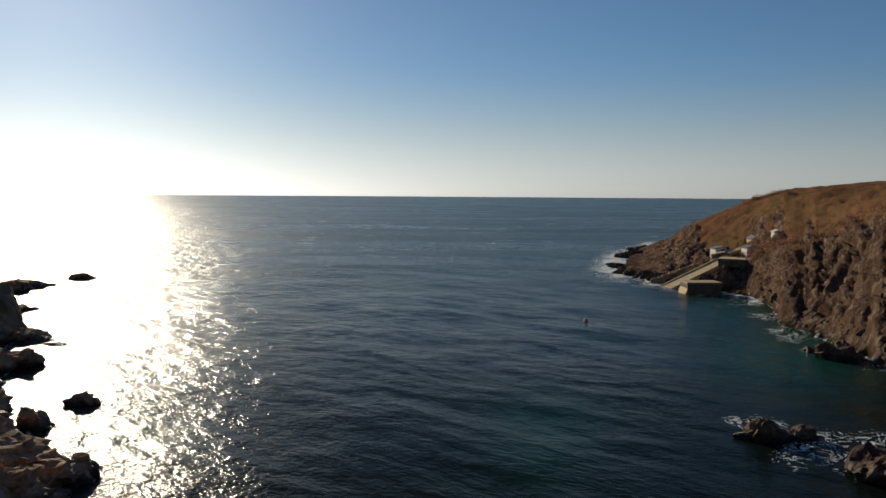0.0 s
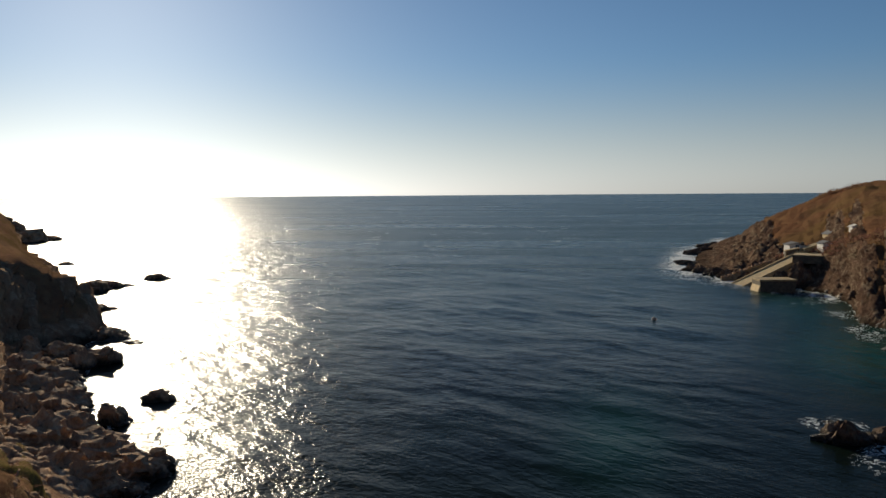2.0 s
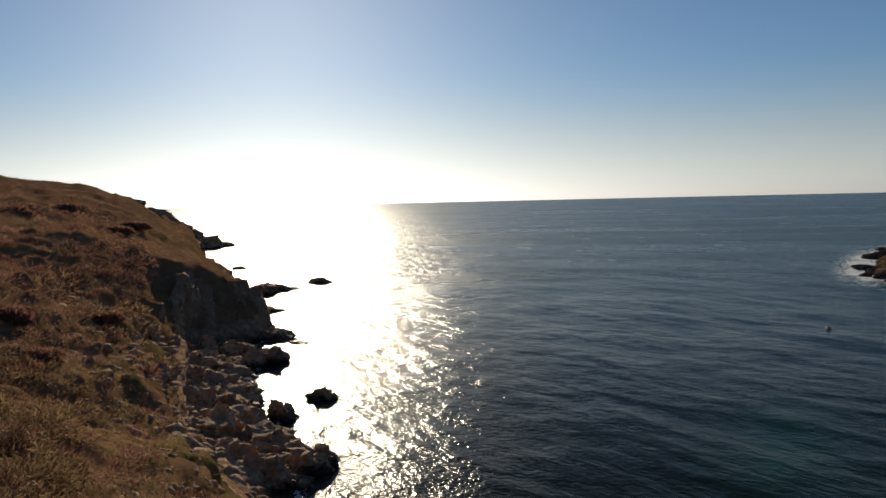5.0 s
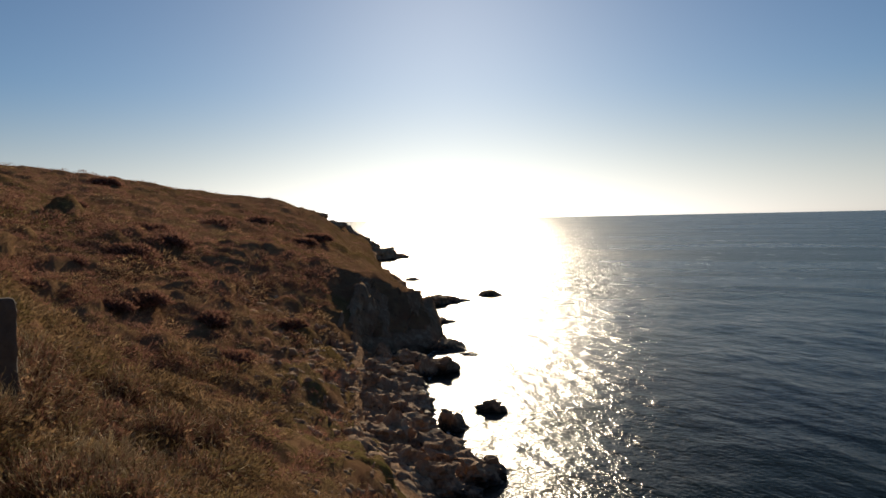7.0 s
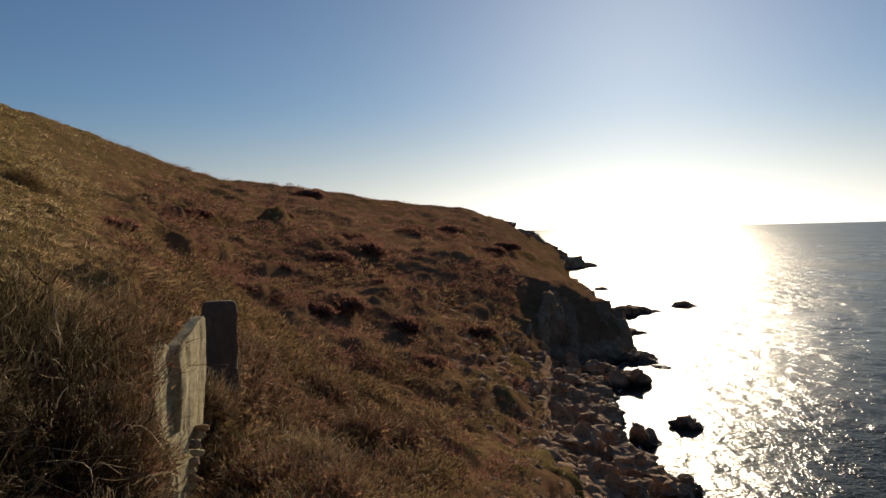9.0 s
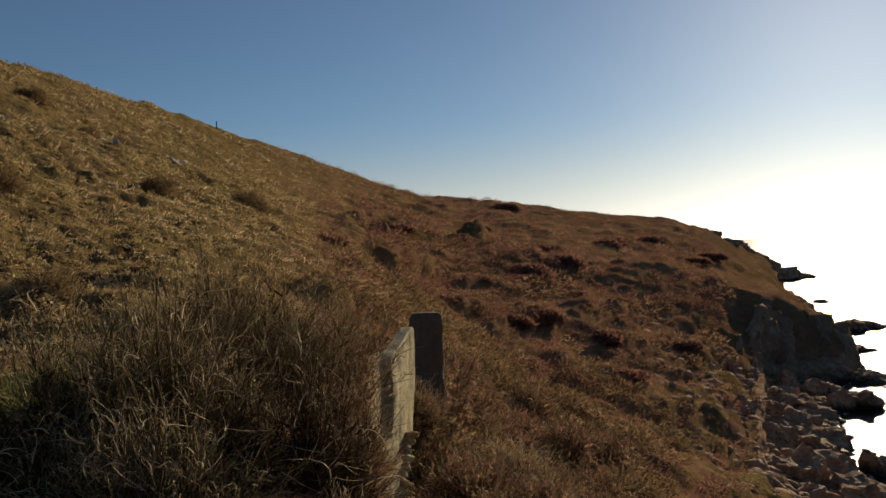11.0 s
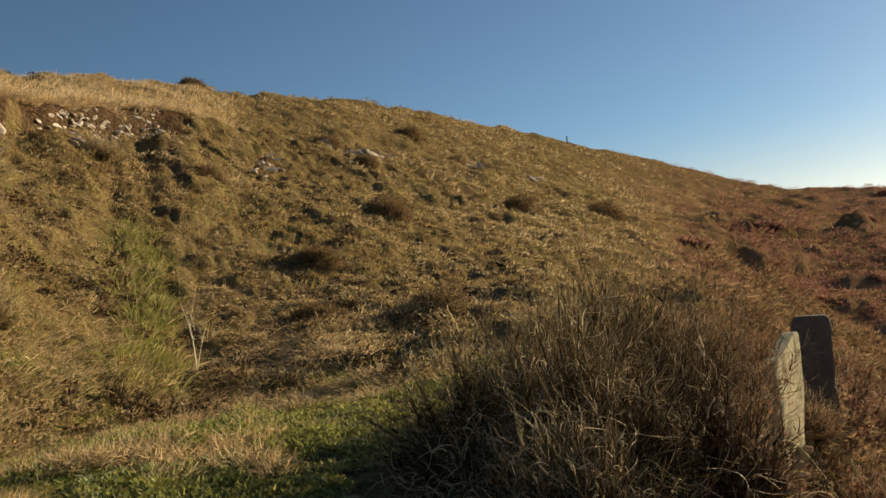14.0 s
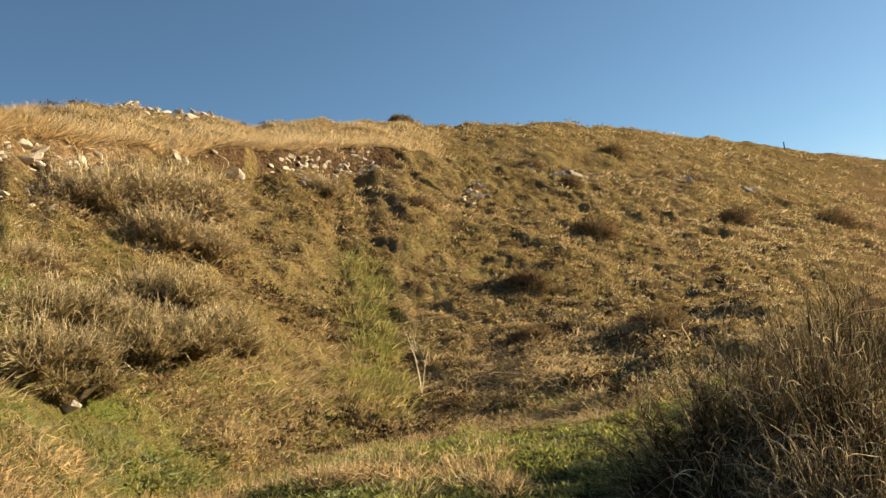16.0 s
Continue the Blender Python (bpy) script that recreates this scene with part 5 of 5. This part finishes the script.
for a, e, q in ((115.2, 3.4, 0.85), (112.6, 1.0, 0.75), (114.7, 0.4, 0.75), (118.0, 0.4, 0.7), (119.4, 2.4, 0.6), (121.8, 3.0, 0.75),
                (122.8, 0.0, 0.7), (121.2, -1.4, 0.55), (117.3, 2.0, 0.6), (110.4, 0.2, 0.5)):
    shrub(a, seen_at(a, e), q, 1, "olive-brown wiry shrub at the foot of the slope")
HIGH_MOUNDS = [(57.1, 102, 3), (58.1, 108, 2.2), (52.3, 130, 2), (43.4, 143, 3.4), (47.2, 122, 3), (48.8, 99, 3),
    (50.4, 182, 3.4), (40.4, 161, 3.4), (63.4, 58.3, 1.91), (46.4, 109, 3), (42.9, 147, 3.2), (47.8, 72, 2),
    (43.8, 74, 2), (50.1, 68, 1.8), (42.2, 64, 1.6), (46.7, 53, 1.5), (38.5, 87, 1.8), (44.8, 39, 1.2),
    (51.2, 30, 1.1), (53.6, 17, 0.8), (36.6, 160, 3), (48.3, 121, 2.4), (53, 88, 2.2), (55.5, 70, 1.8)]
LOW_MOUNDS = [(54, 45, 1.4), (49, 42, 1.3), (41, 90, 1.8), (60, 84, 2), (52, 58, 1.5), (45.5, 88, 2),
    (37.6, 148, 2.6), (57.5, 40, 1.1), (58.8, 24, 0.9), (55, 26, 0.9), (38.5, 13, 0.9), (41.5, 11.5, 1.0),
    (44.5, 14, 1.2), (40, 18, 1.3), (47, 11, 0.9), (36.5, 19, 1.0), (43.5, 23, 1.5), (48.5, 19, 1.3),
    (39, 27, 1.5), (51.5, 13, 0.9), (36, 32, 1.3), (46, 31, 1.6)]
for a, r, s in HIGH_MOUNDS + [m for m in LOW_MOUNDS if m[1] > 33]:
    shrub(a, r, s, 3, "dark brown bracken and heather mound on the headland", 0.2 * s)

for a, r, s in ((55.0, 17.5, 1.0), (54.2, 20.5, 1.2), (53.0, 15.2, 0.9), (54.8, 24.5, 1.1), (52.4, 18.6, 1.1), (50.6, 15.6, 0.9), (51.9, 26.5, 1.3),
                (49.4, 21.5, 1.2), (48.2, 17.2, 1.0), (47.4, 25.5, 1.3), (46.0, 20.2, 1.0), (50.0, 31.0, 1.4), (46.4, 31.5, 1.4), (44.6, 26.0, 1.2),
                (55.6, 14.4, 0.8), (57.4, 15.6, 0.8), (57.6, 18.4, 0.9), (53.6, 32.0, 1.3), (44.0, 35.0, 1.5), (49.0, 38.0, 1.5),
                (54.6, 26.6, 1.2), (53.5, 27.4, 1.3), (52.9, 25.6, 1.1), (54.3, 29.0, 1.3), (51.2, 28.9, 1.2), (52.6, 29.6, 1.2), (55.3, 28.0, 1.0)):
    shrub(a, r, 1.25 * s, 4, "russet tuft of dead bracken on the steep slope", 0.15 * s)


# ---- broken ledges of white stone ----
STONES = [rock_mesh("stone", 1.25, 1.0, 0.8, 400 + k, PALESTONE, 2, 7, 0.10, -0.4) for k in range(5)]


def outcrop(az0, r0, az1, r1, n, size, label, seed, name="stone_outcrop", lift=0.0, on_face=False):
    rg = np.random.default_rng(seed)
    am, rm = (az0 + az1) / 2, (r0 + r1) / 2
    root = polar(am, rm, float(land_z(am, rm)[0]))
    s = thing(name, Matrix.Translation(root), label, "rocks", "stony ledges")
    for k in range(n):
        u = rg.random()
        a = az0 + (az1 - az0) * u + rg.normal() * 0.12
        r = r0 + (r1 - r0) * u + rg.normal() * 0.45
        if on_face:
            K = profile(np.array([a]))[0]
            r = K[4, 0] + (K[5, 0] - K[4, 0]) * rg.uniform(-0.8, 0.9)
        q = size * rg.uniform(0.3, 1.0) ** 1.5 * 1.3
        ob = part("stone", STONES[int(rg.integers(0, 5))], PALESTONE, s)
        z = float(land_z(a, r)[0]) - 0.05 * q + 0.3 * lift * rg.random()
        ob.matrix_basis = Matrix.Translation(polar(a, r, z) - root) @ Euler((rg.normal() * 0.4, rg.normal() * 0.4, rg.uniform(0, 6.28))).to_matrix().to_4x4() @ Matrix.Diagonal((q * rg.uniform(0.7, 1.6), q * rg.uniform(0.6, 1.1), q * rg.uniform(0.35, 0.8), 1))


outcrop(104.2, 27, 98.6, 28.5, 190, 0.17, "crumbling ledge of white and buff stones under hanging turf", 1, on_face=True)
outcrop(106.5, 25, 104, 26, 34, 0.2, "few white stones in the turf ledge", 2, on_face=True)
outcrop(104.4, 23.7, 103.4, 24.1, 9, 0.24, "scatter of white stones on the grass", 3)
outcrop(116.0, 24.6, 109.0, 28.6, 120, 0.17, "tumbled dry-stone wall along the brow of the hill", 4, "ruined_wall", 0.5)
outcrop(124, 15, 117, 17, 70, 0.22, "scree of buff stones and earth below the brow", 5, on_face=True)
outcrop(124, 13.0, 119, 14.5, 26, 0.12, "few buff stones on the bare earth slope", 14)
outcrop(113, 20.6, 108, 22, 16, 0.28, "scattered stones in the broken turf bank", 15, on_face=True)
outcrop(92.3, 30.2, 91.2, 30.5, 22, 0.26, "patch of pale broken stones on the slope", 6)
outcrop(93, 28.7, 92, 28.9, 10, 0.20, "small patch of pale stones on the slope", 7)
outcrop(88, 39.9, 86.8, 40.8, 10, 0.40, "grey stones under a heather tuft", 8, lift=0.3)
outcrop(85.6, 39.3, 83, 41.6, 26, 0.37, "line of pale flat stones in the slope", 9, lift=0.2)
outcrop(78, 54.2, 76.8, 56.8, 18, 0.44, "grey and pale stones beside a dark heather tuft", 10, lift=0.4)
outcrop(73.2, 60.2, 71.6, 63.7, 20, 0.46, "pale stones breaking through the dry grass", 11, lift=0.3)
outcrop(121.2, 9, 120.2, 9.2, 4, 0.30, "pale boulders among the wiry shrubs", 12)
outcrop(98.4, 37, 97.6, 37.4, 3, 0.28, "pair of white stones on the brow", 13)

# ---- marker post and dead stalk ----
def marker_post():
    s = thing("marker_post", spot(70.3, 116.5, 0.1), "thin dark wooden marker post on the skyline", "post")
    part("post_shaft", box_bm(0.13, 0.13, 1.0, bevel=0.02), WOOD, s)
    part("post_cap", prism(bmesh.new(), [(-0.08, 1.0), (0.08, 1.0), (0.0, 1.12)], 0.16, (0, -0.08, 0)), WOOD, s)


def dead_stalk():
    s = thing("dead_stalk", spot(97.7, 12.9), "bleached leafless stalk with a few thin branches", "plant")
    stems = (((0, 0, 0), (-0.02, 0.0, 1.0), 1.25, 0.011), ((0.05, 0, 0), (0.06, 0.0, 1.0), 1.05, 0.009), ((0, 0, 0.05), (-0.45, 0.1, 0.85), 0.85, 0.010))
    for k, (b, w, l, q) in enumerate(stems):
        rg = np.random.default_rng(30 + k)
        n = 5
        u = rg.uniform(0.5, 0.95, n)
        w0 = unit(np.array([w], float))
        twig = tube_arrays(np.array(b, float) + w0 * (l * u)[:, None], unit(w0 + rg.normal(size=(n, 3)) * 0.45), rg.uniform(0.1, 0.3, n), np.full(n, 0.004), np.zeros(n), rg)
        V, F = join(tube_arrays(np.array([b], float), w0, np.array([l]), np.array([q]), np.array([0.02]), rg, 5), twig)
        part("stem", tri_mesh("stem", V, F, TWIG, np.full(len(V), -0.1)), TWIG, s)


marker_post()
dead_stalk()


# ---- turf, bracken and grass ----
def scatter(n, az0, az1, r0, r1, seed, power=0.0):
    rg = np.random.default_rng(seed)
    a = rg.uniform(az0, az1, n)
    r = r0 * (r1 / r0) ** (rg.random(n) ** (1 - power))
    z = land_z(a, r)
    c = np.stack([-np.sin(np.radians(a)) * r, np.cos(np.radians(a)) * r, z], 1)
    return a, r, c, rg


def off_scree(a, r, c, rg):
    """Plants thin out on the stony slope above the shore."""
    stony = np.clip((41.5 - a + 4 * fbm(c, 7.0, 2, 201)) / 4, 0, 1) * np.clip((r - 16) / 8, 0, 1) * np.clip((104 - r) / 10, 0, 1)
    return rg.random(len(a)) > 0.85 * stony


def clumps(name, n, az0, az1, r0, r1, seed, mat, tone, size, label, leaves=24, low=3.8, leaf=0.42, wide=0.085):
    a, r, c, rg = scatter(n, az0, az1, r0, r1, seed)
    keep = (c[:, 2] > low) & (fbm(c, 4.0, 2, seed + 3) > -0.1) & ~on_bank(a, r) & ~((a > 96) & (r > np.interp(a, HEADINGS, KNOTS[:, 5, 0]))) & ((a > 35.8) | ((a > 33) & (r < 95)) | (r < 56))
    keep &= off_scree(a, r, c, rg) & (a < az1 + 3 - 9 * rg.random(len(a)))
    c, r, n = c[keep], r[keep], int(keep.sum())
    q = size * np.clip(0.35 + r / 40, 0.4, 3) * rg.uniform(0.5, 1.3, n)
    V, F, k = dome_arrays(n, leaves, rg, c - np.array((0, 0, 0.05)), q, q * 0.75, q * leaf, q * wide, True)
    t = np.repeat(rg.uniform(*tone, n)[k], 3)
    tagged(new(name, tri_mesh(name, V, F, mat, t)), label, "plants", kind="stuff")


def on_bank(a, r):
    """Where the turf has broken away."""
    K = profile(a)
    return (r > K[:, 4, 0] - np.where(a > 116, 1.6, 0.15)) & (r < K[:, 5, 0] + 0.05) & (a > 97) & (a < 126)


def hill_grass():
    for k, (n, r0, r1, per, wide, plain) in enumerate(((10000, 6.5, 24, 11, 0.0095, False), (34000, 18, 95, 8, 0.031, True), (7000, 85, 200, 8, 0.06, True))):
        a, r, c, rg = scatter(n, 54, 78 if k == 2 else 127, r0, r1, 51 + k, 0.15)
        past = (a > 54 + 11 * rg.random(n)) & (r > np.interp(a, HEADINGS, KNOTS[:, 2, 0]) - 0.8) & ((r < 20 + 2 * rg.random(n)) if k == 0 else (r > 20))
        a, r, c = a[past], r[past], c[past]
        patch, small, clump = fbm(c, 7.0, 3, 61), fbm(c, 1.5, 2, 67), fbm(c, 0.9, 2, 69)
        keep = (clump > -0.25) & ~on_bank(a, r) & (tussocky(c) > 0.24 + 0.1 * rg.normal(size=len(a)))
        lush = np.exp(-((a - 100.5 + (r - 17) * 0.05) / 2.6) ** 2) * (r > 12) * (r < 20)
        tone = np.clip(0.42 + 1.2 * patch + 1.0 * small + 0.18 * rg.normal(size=len(a)) - 0.15 * np.clip((30 - r) / 20, 0, 1) + 0.45 * lush, 0, 1)
        h = np.clip(0.12 + 0.0022 * r, 0, 0.30) * rg.uniform(0.4, 1.25, len(a)) * (1 + 1.1 * np.clip(clump, -0.3, 1))
        brow = (np.interp(a, HEADINGS, KNOTS[:, 5, 0]) < r) & (a > 95)
        tone = np.where(brow, tone * 0.25, tone)
        h = np.where(np.interp(a, HEADINGS, KNOTS[:, 7, 0]) - 2.5 < r, 0.55 * h, h)
        tagged(new("dry_grass", tufts("dry_grass", c[keep], h[keep], tone[keep], GRASS, per, 0.55, 0.55, wide, 52 + k, plain, 0.25)),
               "dry straw and olive tussock grass over the hillside", "grass", kind="stuff")
    rg = np.random.default_rng(56)
    a = rg.uniform(94, 127, 9000)
    r = np.interp(a, HEADINGS, KNOTS[:, 5, 0]) + rg.random(9000) ** 1.3 * np.interp(a, (94, 100, 127), (16, 13, 6))
    c = np.stack([-np.sin(np.radians(a)) * r, np.cos(np.radians(a)) * r, land_z(a, r)], 1)
    keep = fbm(c, 1.1, 2, 53) > -0.35
    h = rg.uniform(0.16, 0.40, 9000) * np.where(np.interp(a, HEADINGS, KNOTS[:, 7, 0]) - 2.5 < r, 0.6, 1)
    tagged(new("brow_grass", tufts("brow_grass", c[keep], h[keep], np.clip(0.05 + 0.6 * fbm(c, 3.0, 2, 54), 0, 0.6)[keep], GRASS, 12, 0.5, 0.45, 0.017, 55, True, 0.3)),
           "thick straw-coloured grass along the brow of the hill", "grass", kind="stuff")
    rg = np.random.default_rng(57)
    a = rg.uniform(97, 126, 1500)
    r = profile(a)[:, 5, 0] + rg.uniform(-0.05, 0.5, len(a))
    c = np.stack([-np.sin(np.radians(a)) * r, np.cos(np.radians(a)) * r, land_z(a, r)], 1)
    keep = fbm(c, 1.3, 2, 58) > -0.25
    tagged(new("lip_grass", tufts("lip_grass", c[keep], rg.uniform(0.18, 0.45, int(keep.sum())), rg.uniform(0, 0.45, int(keep.sum())), GRASS, 11, 0.5, 1.5, 0.014, 59, True, 0.3)),
           "straw grass hanging over the broken bank", "grass", kind="stuff")


def foot_grass():
    a, r, c, rg = scatter(9000, 80, 127, 6.5, 15.5, 71)
    edge = 2.2 * fbm(c, 2.4, 2, 76)
    keep = (fbm(c, 1.4, 2, 75) > -0.05) & (r > foot(a) - 1.4 + edge) & (r < foot(a) + 3.2 + edge) & (tussocky(c) > 0.4)
    c, n = c[keep], int(keep.sum())
    tone = np.clip(0.15 + 0.5 * fbm(c, 2.0, 2, 73), 0, 1)
    tagged(new("straw_grass", tufts("straw_grass", c, rg.uniform(0.12, 0.38, n) * np.clip(r[keep] / 12, 0.4, 1), np.clip(tone + 0.3 * rg.normal(size=n), 0, 1), GRASS, 17, 0.5, 1.3, 0.0055, 72, False, 1.0)),
           "long flattened straw grass at the foot of the slope", "grass", kind="stuff")


def straw_stems():
    """Long bleached stems lying every way over the foot of the slope."""
    a, r, c, rg = scatter(5200, 80, 127, 7.5, 19, 161)
    keep = (r > foot(a) - 1.0) & (fbm(c, 1.8, 2, 162) > -0.1) & ~on_bank(a, r)
    c, n = c[keep], int(keep.sum())
    tagged(new("dry_straw", tufts("dry_straw", c + np.array((0, 0, 0.05)), rg.uniform(0.15, 0.4, n) * np.clip(r[keep] / 12, 0.4, 1), rg.uniform(-0.1, 0.15, n), GRASS, 7, 0.4, 1.6, 0.0042, 163, True, 1.3)),
           "long bleached straw stems lying over the grass", "grass", kind="stuff")


def open_turf(a, r, c):
    """Not the bare dark ground that stands in for the big bush's shadow."""
    return (a > 88 + 3 * fbm(c, 1.0, 2, 85)) | (r > 6.4 + 0.9 * fbm(c, 0.9, 2, 86))


def lush_grass():
    a, r, c, rg = scatter(6500, 76, 128, 4.4, 13.5, 81)
    keep = (fbm(c, 1.6, 2, 83) + 0.85 - np.clip((r - 8.5) / 4.5, 0, 1) > 0) & open_turf(a, r, c)
    c, n = c[keep], int(keep.sum())
    tone = np.clip(0.45 + 1.3 * fbm(c, 1.2, 2, 84), 0, 1)
    tagged(new("green_grass", tufts("green_grass", c, (0.05 + 0.22 * np.clip(0.4 + fbm(c, 0.7, 2, 89), 0, 1)) * rg.uniform(0.6, 1.2, n), tone, LUSH, 13, 0.6, 1.1, 0.017, 82, True, 0.4)),
           "short green grass and weeds on the level terrace", "grass", kind="stuff")
    a, r, c, rg = scatter(1100, 97, 105, 12, 19.5, 86)
    keep = np.abs(a - 100.5 + (r - 20) * 0.05) < 1.5 + 2.4 * fbm(c, 1.6, 2, 87)
    c, n = c[keep], int(keep.sum())
    tagged(new("green_grass", tufts("green_grass", c, rg.uniform(0.15, 0.4, n), rg.uniform(0, 0.6, n), LUSH, 12, 0.4, 0.6, 0.014, 88)),
           "strip of brighter green grass up the slope", "grass", kind="stuff")


def bracken():
    a, r, c, rg = scatter(28500, 30, 69, 7.0, 300, 91)
    patch, small = fbm(c, 12.0, 3, 93), fbm(c, 2.2, 2, 95)
    keep = (c[:, 2] > 3.4) & ((a > 35.8 + 0.8 * small) | ((a > 32.6 + 0.8 * small) & (r < 100)) | (r < 56) | ((r > 128) & (a > 33 + small)))
    keep &= off_scree(a, r, c, rg) & (a < 69 - 11 * rg.random(len(a)))
    tone = np.clip(0.48 + 1.4 * patch + 0.7 * small, 0, 1)[keep]
    h = (np.clip(0.15 + 0.007 * r, 0, 0.75) * rg.uniform(0.6, 1.3, len(a)))[keep]
    tagged(new("bracken", tufts("bracken", c[keep], h, tone, HEATH, 14, 0.6, 0.7, 0.0135, 92, True, 0.3)),
           "dead russet bracken and rough grass over the headland", "bracken", kind="stuff")
    a, r, c, rg = scatter(12000, 33, 68, 9.0, 170, 191)
    keep = (c[:, 2] > 3.4) & (fbm(c, 3.5, 3, 192) > 0.0) & ((a > 35.8) | (r < 60))
    c, r, n = c[keep], r[keep], int(keep.sum())
    tagged(new("slope_grass", tufts("slope_grass", c, np.clip(0.16 + 0.0045 * r, 0, 0.7) * rg.uniform(0.6, 1.2, n), np.clip(0.7 + 1.0 * fbm(c, 6.0, 2, 193), 0.2, 1), GRASS, 16, 0.45, 0.6, 0.013, 194, True, 0.3)),
           "olive and straw grass between the bracken on the slope", "grass", kind="stuff")
    a, r, c, rg = scatter(3600, 38, 66, 3.0, 7.8, 97)
    keep = fbm(c, 0.8, 2, 98) > -0.3
    c, n = c[keep], int(keep.sum())
    tagged(new("rough_grass", tufts("rough_grass", c, rg.uniform(0.10, 0.26, n), np.clip(0.45 + fbm(c, 1.2, 2, 99), 0, 1), HEATH, 14, 0.5, 0.9, 0.008, 96, True, 0.6)),
           "short brown rough grass on the edge of the slope", "grass", kind="stuff")


hill_grass()
clumps("heather_clump", 11000, 62, 127, 10.5, 95, 101, SHRUB, (0.1, 1.0), 0.17, "low heather and bramble clumps among the dry grass", 26, 3.8, 0.5, 0.20)
clumps("olive_clump", 12000, 62, 127, 10.5, 95, 111, GRASS, (0.45, 1.0), 0.15, "low olive-green herbs among the dry grass", 26, 3.8, 0.5, 0.20)
clumps("bracken_clump", 5200, 31, 64, 9.0, 210, 121, HEATH, (0.0, 0.75), 0.30, "rounded clumps of dead bracken and heather", 70, 3.8, 0.36, 0.080)
clumps("bramble_clump", 950, 37, 63, 9.0, 60, 141, HEATHER, (0.0, 1.0), 0.95, "big soft mounds of brown bramble and bracken", 250, 3.8, 0.22, 0.060)
clumps("bracken_clump", 1100, 31, 64, 9.0, 120, 131, HEATH, (0.5, 1.0), 0.70, "larger rounded clumps of dead bracken", 200, 3.8, 0.24, 0.050)


def leafy(name, n, az0, az1, r0, r1, seed, mat, tone, size, leaf, label, where, slim=0.42):
    a, r, c, rg = scatter(n, az0, az1, r0, r1, seed)
    keep = where(a, r, c)
    c, n = c[keep], int(keep.sum())
    q = size * rg.uniform(0.5, 1.4, n) * np.clip(1 + 1.2 * fbm(c, 1.5, 2, seed + 6), 0.4, 2)
    V, F, k = dome_arrays(n, 42, rg, c - np.array((0, 0, 0.02)), q, q * 0.8, np.full(n, leaf), np.full(n, leaf * slim), True)
    tagged(new(name, tri_mesh(name, V, F, mat, np.repeat(np.clip((0.5 * rg.uniform(*tone, n) + 0.5 * (tone[0] + (tone[1] - tone[0]) * np.clip(0.5 + 1.3 * fbm(c, 1.1, 2, seed + 7), 0, 1)))[k] + 0.15 * rg.normal(size=len(k)), 0, 1), 3))), label, "plants", kind="stuff")


def foot(a):
    return np.interp(a, HEADINGS, KNOTS[:, 2, 0])


leafy("terrace_weed", 6500, 76, 128, 4.4, 12.5, 151, LUSH, (0.2, 1.0), 0.11, 0.055, "small leafy green weeds on the level terrace",
      lambda a, r, c: (fbm(c, 1.1, 2, 152) > -0.15) & (r < foot(a) + 0.5 + 2.0 * fbm(c, 2.0, 2, 157)) & (tussocky(c) > 0.35) & open_turf(a, r, c))
leafy("straw_clump", 2200, 93, 128, 5.2, 12.5, 171, GRASS, (0.0, 0.5), 0.13, 0.15, "dry straw tufts among the terrace weeds",
      lambda a, r, c: (fbm(c, 1.0, 2, 172) > 0.05) & (r > 6.5 + fbm(c, 2.0, 2, 173)) & (r < foot(a) + 1.0), 0.06)
# dark clumps: some heather, some painted shade between the tussocks
leafy("dark_clump", 2400, 70, 127, 8.0, 34, 155, SHADELEAF, (0.0, 1.0), 0.16, 0.08, "dark heather and bramble, also standing in for shaded gaps in the grass",
      lambda a, r, c: (fbm(c, 1.3, 2, 156) > 0.19) & (r > foot(a) - 0.4) & ~on_bank(a, r))
leafy("dead_leaf_clump", 2600, 80, 127, 8.0, 21, 153, SHRUB, (0.3, 1.0), 0.17, 0.07, "brown withered leafy clumps among the straw",
      lambda a, r, c: (fbm(c, 1.6, 2, 154) > 0.0) & (r > foot(a) - 0.6) & ~on_bank(a, r))
foot_grass()
straw_stems()
lush_grass()
bracken()


def cliff_scrub():
    """Low dark scrub along the top of the cove cliffs and on their skyline."""
    rg = np.random.default_rng(141)
    a = np.concatenate([rg.uniform(-29, -18.3, 230), rg.uniform(-25, -19.5, 60)])
    K = profile(a)
    r = np.where(np.arange(len(a)) < 230, K[:, 6, 0] + rg.normal(size=len(a)) * 2.5 + 5, K[:, 7, 0] - rg.uniform(0, 5, len(a)))
    keep = fbm(np.stack([a, r * 0.02, a * 0], 1), 0.7, 2, 9) > -0.15
    a, r = a[keep], r[keep]
    z = land_z(a, r)
    c = np.stack([-np.sin(np.radians(a)) * r, np.cos(np.radians(a)) * r, z - 0.2], 1)
    q = rg.uniform(0.5, 1.5, len(a))
    V, F, k = dome_arrays(len(a), 70, rg, c, q, q * 0.8, q * 0.4, q * 0.09, True)
    tagged(new("cliff_scrub", tri_mesh("cliff_scrub", V, F, HEATH, np.repeat(rg.uniform(0.6, 1.0, len(a))[k], 3))),
           "low dark scrub along the top of the cove cliffs", "plants", kind="stuff")


cliff_scrub()
